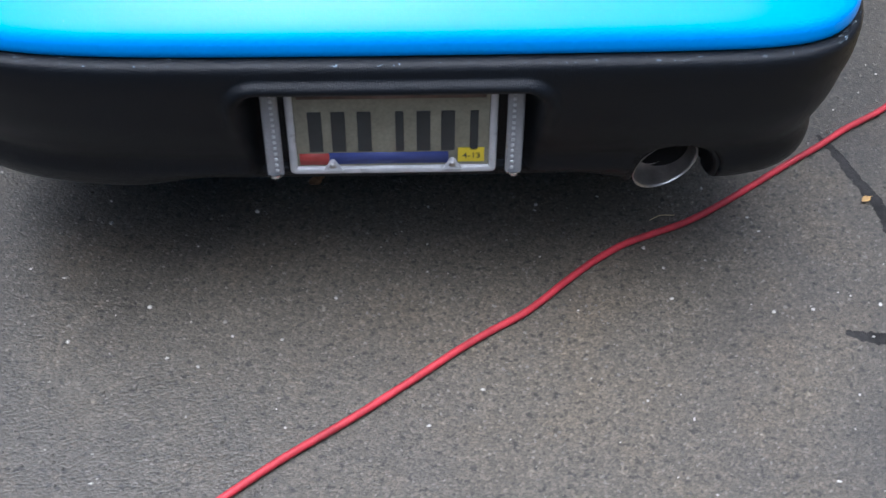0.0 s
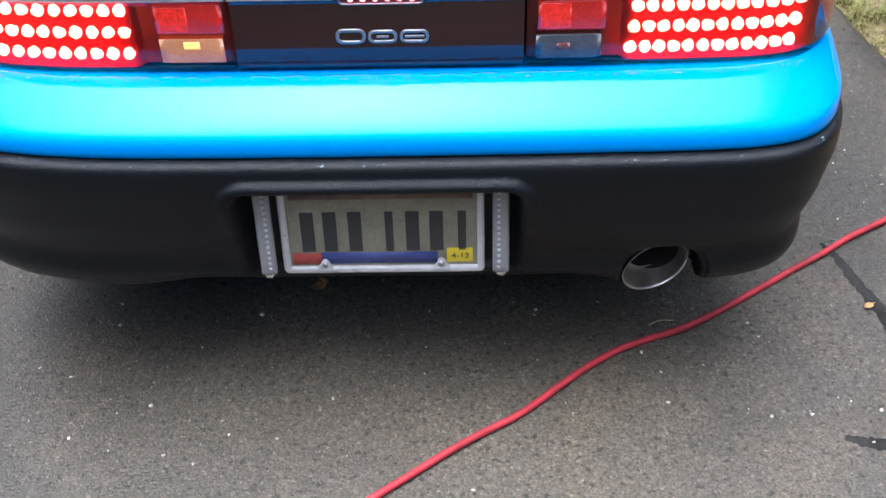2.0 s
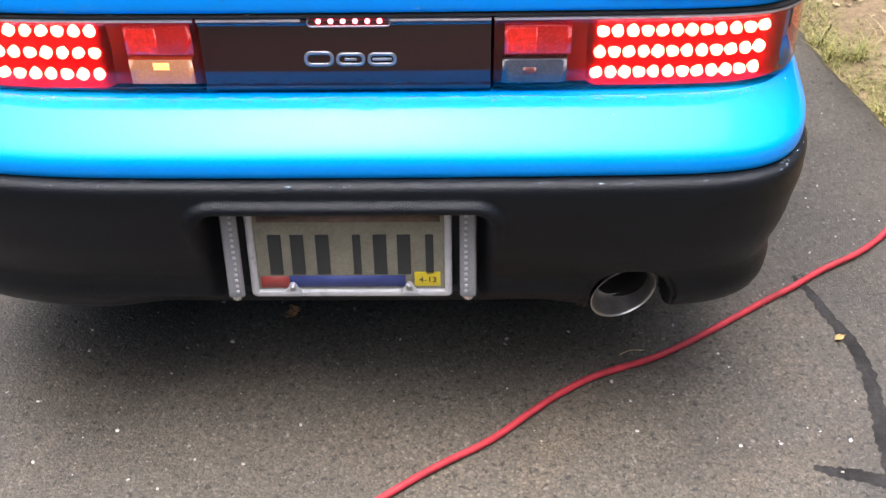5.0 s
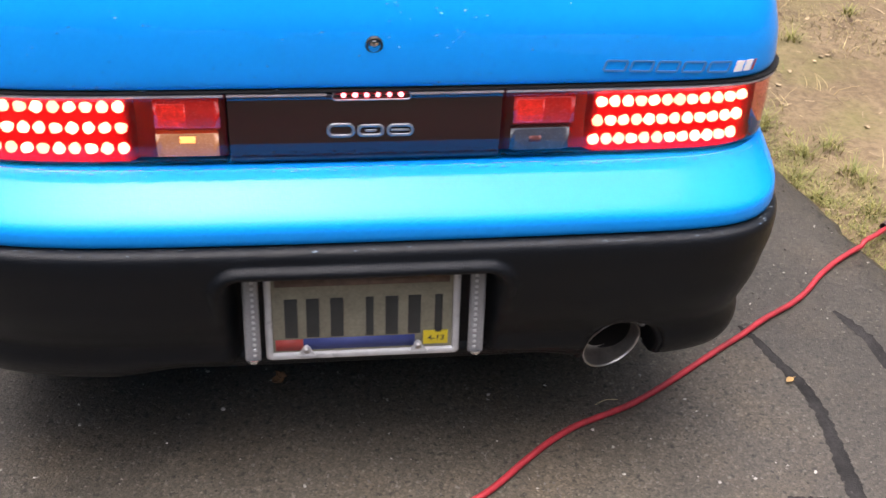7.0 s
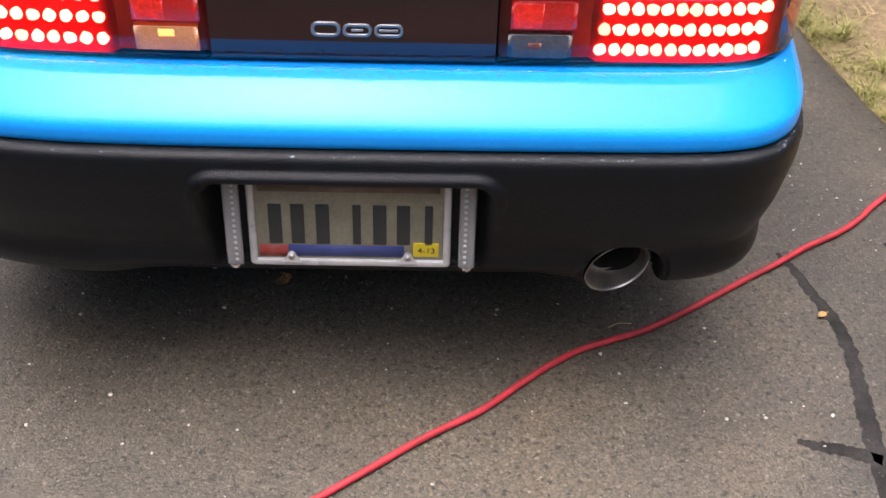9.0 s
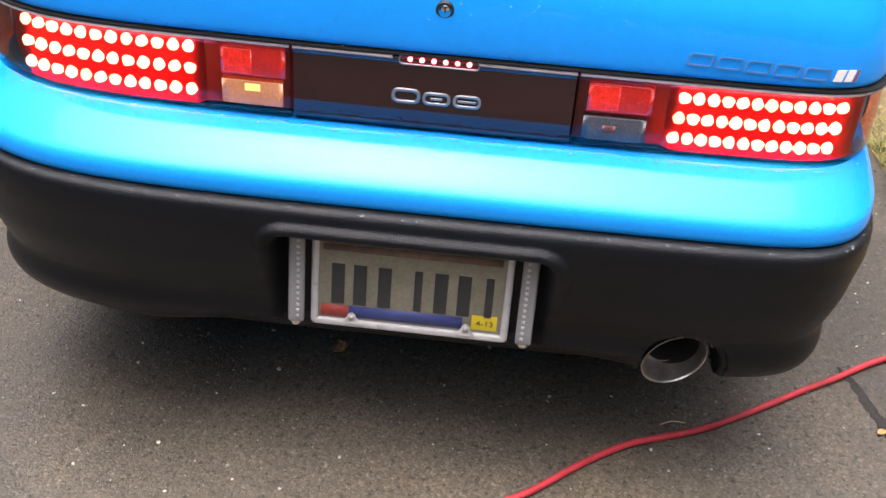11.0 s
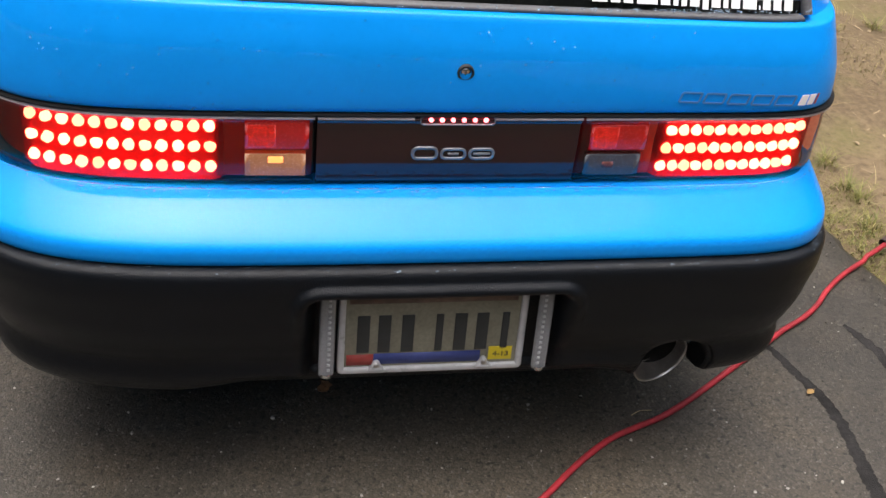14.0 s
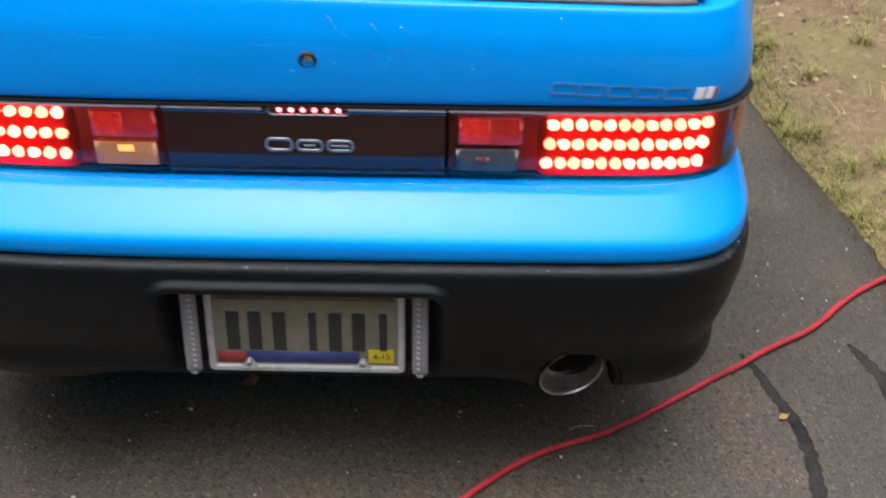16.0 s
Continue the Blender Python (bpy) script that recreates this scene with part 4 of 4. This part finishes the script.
seal1 = part("tar_seam", ribbon([(0.785, 0.375), (0.806, 0.335), (0.830, 0.262), (0.855, 0.190), (0.864, 0.124), (0.862, 0.050), (0.857, -0.020), (0.854, -0.090), (0.85, -0.28), (0.86, -0.6)], [0.008, 0.022, 0.028, 0.032, 0.030, 0.036, 0.040, 0.034, 0.03], seed=1), TAR)
tagged(seal1, "dark poured tar seam along a crack in the asphalt", "tar seam", "cracks in the driveway", "structure")
seal2 = part("tar_seam", ribbon([(0.728, -0.096), (0.760, -0.106), (0.800, -0.112), (0.858, -0.130)], [0.012, 0.026, 0.03, 0.035], seed=4), TAR)
tagged(seal2, "short dark branch of a tar seam", "tar seam", "cracks in the driveway", "structure")
seal3 = part("tar_seam", ribbon([(1.005, 0.42), (1.022, 0.385), (1.045, 0.325), (1.051, 0.25), (1.058, 0.17), (1.075, 0.05), (1.10, -0.12)], [0.01, 0.03, 0.032, 0.03, 0.03, 0.03], seed=7), TAR)
tagged(seal3, "dark poured tar seam along a crack in the asphalt", "tar seam", "cracks in the driveway", "structure")

# dark bar and slab past the car
sl = tagged(part("dark_bar", box(3.8, 0.12, 0.10, (-2.75, 2.35, 0.03), 0.012), RUBBER), "low dark bar beside the driveway", "edging")
slab = tagged(part("concrete_slab", box(3.2, 1.4, 0.10, (3.9, 3.6, 0.03), 0.012), surface("pale_concrete", (0.5, 0.49, 0.47), 0.8, vary=0.2, bump=0.3)), "pale concrete slab on the grass", "slab", kind="structure")

# loose stones
random.seed(4)


def pebble(bm, x, y, z, r, flat=0.6):
    m = Matrix.Translation((x, y, z)) @ Euler((random.uniform(-0.4, 0.4), random.uniform(-0.4, 0.4), random.uniform(0, 6.3))).to_matrix().to_4x4() @ Matrix.Diagonal((r * random.uniform(0.8, 1.3), r * random.uniform(0.6, 1.0), r * flat, 1))
    vs = bmesh.ops.create_icosphere(bm, subdivisions=1, radius=1, matrix=m)["verts"]
    for v in vs:
        v.co += Vector((random.uniform(-1, 1), random.uniform(-1, 1), random.uniform(-0.5, 0.5))) * r * 0.2


def pebbles(count, area, rmin, rmax, material, label, name="pebbles"):
    verts, faces = [], []
    t = bmesh.new()
    bmesh.ops.create_icosphere(t, subdivisions=1, radius=1)
    tv, tf = [v.co.copy() for v in t.verts], [[v.index for v in f.verts] for f in t.faces]
    t.free()
    for _ in range(count):
        x, y = random.uniform(area[0], area[1]), random.uniform(area[2], area[3])
        if x > edge_x(y) - 0.02:
            continue
        r = rmin + (rmax - rmin) * random.random() ** 3
        rot = Euler((random.uniform(-0.5, 0.5), random.uniform(-0.5, 0.5), random.uniform(0, 6.3))).to_matrix()
        k = len(verts)
        sx, sy, sz = r * random.uniform(0.8, 1.4), r * random.uniform(0.6, 1.0), r * random.uniform(0.4, 0.7)
        for c in tv:
            q = rot @ Vector((c.x * sx, c.y * sy, c.z * sz)) * random.uniform(0.85, 1.15)
            verts.append((x + q.x, y + q.y, q.z + r * 0.2))
        faces += [[k + i for i in f] for f in tf]
    me = bpy.data.meshes.new(name)
    me.from_pydata(verts, [], faces)
    me.materials.append(material)
    return tagged(new(name, me), label, "gravel", kind="stuff")


GRIT = blade_mat("grit_stones", (0.04, 0.036, 0.030), (0.14, 0.128, 0.108))
pebbles(14000, (-1.1, 1.3, -0.75, 1.2), 0.0012, 0.0035, GRIT, "fine grey aggregate standing out of the asphalt", "aggregate")
pebbles(420, (-1.2, 1.25, -0.75, 1.3), 0.0014, 0.0042, STONE, "small pale pebbles scattered on the asphalt", "pale_pebbles")

for x, y, r in ((0.4225, 0.082, 0.0042), (-0.394, -0.060, 0.0036), (0.620, -0.056, 0.0036), (-0.254, -0.118, 0.003), (0.686, -0.050, 0.0036), (0.456, -0.030, 0.003), (0.614, 0.158, 0.0032), (-0.491, 0.125, 0.0045), (-0.2435, 0.158, 0.0045), (0.458, -0.267, 0.0038)):
    bm = bmesh.new()
    pebble(bm, 0, 0, 0, r)
    p = tagged(part("pebble", bm, STONE, smooth=False), "single pale pebble lying on the asphalt", "pebble", "loose pebbles")
    p.matrix_basis = pose(x, y, r * 0.35)


def leaf(name, x, y, z, size, turn, material, label, curl=0.3):
    rows = []
    for i in range(9):
        t = i / 8
        w = size * 0.32 * math.sin(math.pi * min(1, t * 0.96 + 0.04)) ** 0.8
        rows.append([(size * (t - 0.5), w * k, abs(k) * w * 0.5 + curl * size * (t - 0.5) ** 2 + 0.001) for k in (-1, -0.5, 0, 0.5, 1)])
    bm = grid(rows)
    grid([[(size * 0.5, -0.0006, curl * size * 0.25 + 0.001), (size * 0.5, 0.0006, curl * size * 0.25 + 0.001)], [(size * 0.75, -0.0004, 0.002), (size * 0.75, 0.0004, 0.002)]], bm=bm)
    ob = part(name, bm, material)
    so = ob.modifiers.new("thickness", "SOLIDIFY")
    so.thickness = 0.0005
    ob.matrix_basis = pose(x, y, z, 0, 0, turn)
    return tagged(ob, label, "leaf")


leaf("fallen_leaf", 0.834, 0.202, 0.003, 0.021, 35, LEAF, "small yellow fallen leaf on a tar seam")
leaf("fallen_leaf", -0.147, 0.228, 0.002, 0.034, 60, LEAF_BROWN, "curled brown leaf under the bumper", 1.3)
leaf("fallen_leaf", -0.141, 0.236, 0.005, 0.026, 140, LEAF_BROWN, "small curled brown leaf on another leaf", 1.5)
tagged(part("straw", tube(spline([(0.440, 0.146, 0.003), (0.460, 0.155, 0.006), (0.485, 0.159, 0.003)], 6), 0.0008, 6), TWIG), "short dry straw on the asphalt", "straw")

# ---- extension cord ----
CORD_LINE = [(-0.95, -0.97), (-0.60, -0.72), (-0.36, -0.522), (-0.232, -0.411), (-0.154, -0.346), (-0.060, -0.277), (0.022, -0.212), (0.098, -0.149), (0.150, -0.110), (0.205, -0.073), (0.243, -0.040), (0.280, -0.003), (0.331, 0.043),
             (0.385, 0.083), (0.440, 0.110), (0.500, 0.138), (0.565, 0.180), (0.634, 0.231), (0.706, 0.286), (0.780, 0.340), (0.840, 0.388), (0.918, 0.440), (0.970, 0.486), (1.008, 0.530), (1.066, 0.585), (1.132, 0.634), (1.190, 0.672), (1.235, 0.705)]
pts = [Vector((p.x, p.y, max(0.0066, 0.0066 + (0.012 if p.x > 1.16 else 0)))) for p in spline([(x, y, 0) for x, y in CORD_LINE], 10)]
cord = tagged(part("extension_cord", tube(pts, 0.0060, 14), CORD), "red rubber extension cord lying across the asphalt", "cord")
part("plug", tube(spline([(1.228, 0.707, 0.020), (1.255, 0.728, 0.022), (1.29, 0.755, 0.024)], 5), 0.010, 14), surface("dark_plug", (0.06, 0.035, 0.03), 0.6), cord, "dark brown cord end")
part("tail", tube(spline([(1.285, 0.752, 0.023), (1.42, 0.86, 0.03), (1.65, 1.02, 0.04), (2.2, 1.5, 0.04)], 8), 0.006, 10), surface("dark_cable", (0.07, 0.03, 0.025), 0.6), cord, "dark cable running off over the dirt")


# ---- grass on the verge ----
def blades(name, clumps, per, material, label, hmin, hmax, spread, wmin=0.0006, wmax=0.0015, lean=1.0):
    verts, faces = [], []
    for cx, cy in clumps:
        for _ in range(per):
            x, y = random.gauss(cx, spread), random.gauss(cy, spread)
            if x < edge_x(y) - 0.012:
                continue
            z = lump(x, y) - 0.002
            a = math.atan2(y - cy, x - cx) + random.gauss(0, 0.9)
            h = random.uniform(hmin, hmax)
            bend, w = random.uniform(0.2, 1.5) * h * lean, random.uniform(wmin, wmax)
            c, s = math.cos(a), math.sin(a)
            k = len(verts)
            for t in (0, 0.4, 0.75, 1.0):
                ox, ww = bend * t * t, w * (1 - 0.9 * t * t)
                bx, by, bz = x + c * ox, y + s * ox, z + h * t * (1 - 0.35 * t)
                verts += [(bx - s * ww, by + c * ww, bz), (bx + s * ww, by - c * ww, bz)]
            faces += [(k + i, k + i + 1, k + i + 3, k + i + 2) for i in (0, 2, 4)]
    me = bpy.data.meshes.new(name)
    me.from_pydata(verts, [], faces)
    me.materials.append(material)
    return tagged(new(name, me), label, "grass", kind="stuff")


def patchy(x, y):
    return noise.noise(Vector((x * 1.6, y * 1.6, 4))) + 0.5 * noise.noise(Vector((x * 4.5, y * 4.5, 8)))


random.seed(11)
border = []
y = 0.1
while y < 3.2:
    if noise.noise(Vector((0.5, y * 3.2, 2))) > -0.35:
        border.append((edge_x(y) + abs(random.gauss(0.0, 0.075)), y))
    y += 0.0035
meadow = [(random.uniform(1.0, 4.6), random.uniform(0.3, 5.6)) for _ in range(5200)]
meadow = [p for p in meadow if p[0] > edge_x(p[1]) and patchy(*p) + 0.05 * (p[1] - 1.5) + random.uniform(-0.2, 0.2) > 0.20]
tufts = [(edge_x(yy) + random.uniform(0.03, 0.22), yy) for yy in (random.uniform(0.3, 2.6) for _ in range(26))]
tufts += [(random.uniform(1.3, 4), random.uniform(0.6, 4.5)) for _ in range(40)]
blades("border_grass", border, 15, GRASS, "low green and yellow weeds along the asphalt edge", 0.006, 0.026, 0.020)
blades("verge_grass", meadow, 18, GRASS_DRY, "sparse olive grass on the dirt", 0.008, 0.030, 0.032)
blades("grass_tufts", tufts, 55, GRASS, "loose green tufts of grass on the dirt", 0.02, 0.060, 0.012, 0.0008, 0.0017)
dry = [(random.uniform(1.2, 4), random.uniform(0.4, 5)) for _ in range(260)]
blades("dry_grass", dry, 7, STRAW, "dry straw stalks on the dirt", 0.02, 0.06, 0.02, lean=1.6)

# fallen straw, bark and leaf scraps lying flat on the dirt
verts, faces = [], []
for _ in range(2600):
    x, y = random.uniform(0.98, 3.6), random.uniform(0.2, 4.4)
    if x < edge_x(y) + 0.02:
        continue
    a, length, w = random.uniform(0, 6.28), random.uniform(0.008, 0.045), random.uniform(0.0005, 0.0013)
    bend = random.uniform(-0.25, 0.25)
    k = len(verts)
    for t in (-0.5, 0.0, 0.5):
        px = x + math.cos(a + bend * t) * length * t
        py = y + math.sin(a + bend * t) * length * t
        z = lump(px, py) + 0.003 + random.uniform(0, 0.004)
        verts += [(px - math.sin(a) * w, py + math.cos(a) * w, z), (px + math.sin(a) * w, py - math.cos(a) * w, z + 0.001)]
    faces += [(k, k + 1, k + 3, k + 2), (k + 2, k + 3, k + 5, k + 4)]
for _ in range(3000):
    x, y = random.uniform(0.98, 3.8), random.uniform(0.2, 4.6)
    if x < edge_x(y) + 0.01 or patchy(x + 7, y) < -0.1:
        continue
    r, a, k = random.uniform(0.004, 0.014), random.uniform(0, 6.28), len(verts)
    z = lump(x, y) + 0.004
    for i in range(5):
        b = a + i * 1.2566
        rr = r * random.uniform(0.55, 1.0) * (1.3 if i == 0 else 0.8)
        verts.append((x + rr * math.cos(b), y + rr * math.sin(b), z + random.uniform(-0.002, 0.005)))
    faces.append(tuple(range(k, k + 5)))
me = bpy.data.meshes.new("straw_litter")
me.from_pydata(verts, [], faces)
me.materials.append(blade_mat("litter", (0.06, 0.032, 0.016), (0.40, 0.30, 0.17)))
tagged(new("straw_litter", me), "dry straw, bark and brown leaf scraps lying on the dirt", "litter", kind="stuff")

# ---- water beads on paint and bumper lip ----
random.seed(21)
verts, faces = [], []
t = bmesh.new()
bmesh.ops.create_icosphere(t, subdivisions=1, radius=1)
tv, tf = [v.co.copy() for v in t.verts], [[v.index for v in f.verts] for f in t.faces]
t.free()


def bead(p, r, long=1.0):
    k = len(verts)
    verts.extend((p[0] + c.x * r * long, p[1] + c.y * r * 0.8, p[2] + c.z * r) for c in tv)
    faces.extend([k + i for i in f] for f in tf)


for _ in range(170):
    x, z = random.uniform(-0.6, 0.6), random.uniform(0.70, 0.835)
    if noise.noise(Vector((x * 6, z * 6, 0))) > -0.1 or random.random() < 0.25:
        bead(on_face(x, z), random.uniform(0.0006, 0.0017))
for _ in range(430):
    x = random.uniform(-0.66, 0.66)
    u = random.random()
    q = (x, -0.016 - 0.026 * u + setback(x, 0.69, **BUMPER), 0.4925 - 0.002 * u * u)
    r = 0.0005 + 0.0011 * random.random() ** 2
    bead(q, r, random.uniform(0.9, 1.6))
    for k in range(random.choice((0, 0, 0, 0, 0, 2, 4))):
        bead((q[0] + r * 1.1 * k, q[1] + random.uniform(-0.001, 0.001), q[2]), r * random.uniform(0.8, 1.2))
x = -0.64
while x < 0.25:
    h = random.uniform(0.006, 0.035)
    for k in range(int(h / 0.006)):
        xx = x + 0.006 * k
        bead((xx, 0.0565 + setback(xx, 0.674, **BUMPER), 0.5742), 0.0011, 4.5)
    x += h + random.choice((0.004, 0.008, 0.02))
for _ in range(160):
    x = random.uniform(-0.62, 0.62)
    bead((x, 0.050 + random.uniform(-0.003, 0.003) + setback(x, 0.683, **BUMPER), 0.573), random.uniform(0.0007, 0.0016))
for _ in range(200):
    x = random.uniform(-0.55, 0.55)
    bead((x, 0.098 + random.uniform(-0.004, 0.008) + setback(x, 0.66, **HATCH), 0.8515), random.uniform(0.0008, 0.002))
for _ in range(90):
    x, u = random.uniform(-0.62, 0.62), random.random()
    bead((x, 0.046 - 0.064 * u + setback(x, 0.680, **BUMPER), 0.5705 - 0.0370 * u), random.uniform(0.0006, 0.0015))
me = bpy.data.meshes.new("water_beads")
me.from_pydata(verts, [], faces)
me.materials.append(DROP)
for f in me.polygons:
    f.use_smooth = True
wb = tagged(new("water_beads", me), "rain beads on paint and bumper, paled to stand in for glints", "water beads", kind="stuff")
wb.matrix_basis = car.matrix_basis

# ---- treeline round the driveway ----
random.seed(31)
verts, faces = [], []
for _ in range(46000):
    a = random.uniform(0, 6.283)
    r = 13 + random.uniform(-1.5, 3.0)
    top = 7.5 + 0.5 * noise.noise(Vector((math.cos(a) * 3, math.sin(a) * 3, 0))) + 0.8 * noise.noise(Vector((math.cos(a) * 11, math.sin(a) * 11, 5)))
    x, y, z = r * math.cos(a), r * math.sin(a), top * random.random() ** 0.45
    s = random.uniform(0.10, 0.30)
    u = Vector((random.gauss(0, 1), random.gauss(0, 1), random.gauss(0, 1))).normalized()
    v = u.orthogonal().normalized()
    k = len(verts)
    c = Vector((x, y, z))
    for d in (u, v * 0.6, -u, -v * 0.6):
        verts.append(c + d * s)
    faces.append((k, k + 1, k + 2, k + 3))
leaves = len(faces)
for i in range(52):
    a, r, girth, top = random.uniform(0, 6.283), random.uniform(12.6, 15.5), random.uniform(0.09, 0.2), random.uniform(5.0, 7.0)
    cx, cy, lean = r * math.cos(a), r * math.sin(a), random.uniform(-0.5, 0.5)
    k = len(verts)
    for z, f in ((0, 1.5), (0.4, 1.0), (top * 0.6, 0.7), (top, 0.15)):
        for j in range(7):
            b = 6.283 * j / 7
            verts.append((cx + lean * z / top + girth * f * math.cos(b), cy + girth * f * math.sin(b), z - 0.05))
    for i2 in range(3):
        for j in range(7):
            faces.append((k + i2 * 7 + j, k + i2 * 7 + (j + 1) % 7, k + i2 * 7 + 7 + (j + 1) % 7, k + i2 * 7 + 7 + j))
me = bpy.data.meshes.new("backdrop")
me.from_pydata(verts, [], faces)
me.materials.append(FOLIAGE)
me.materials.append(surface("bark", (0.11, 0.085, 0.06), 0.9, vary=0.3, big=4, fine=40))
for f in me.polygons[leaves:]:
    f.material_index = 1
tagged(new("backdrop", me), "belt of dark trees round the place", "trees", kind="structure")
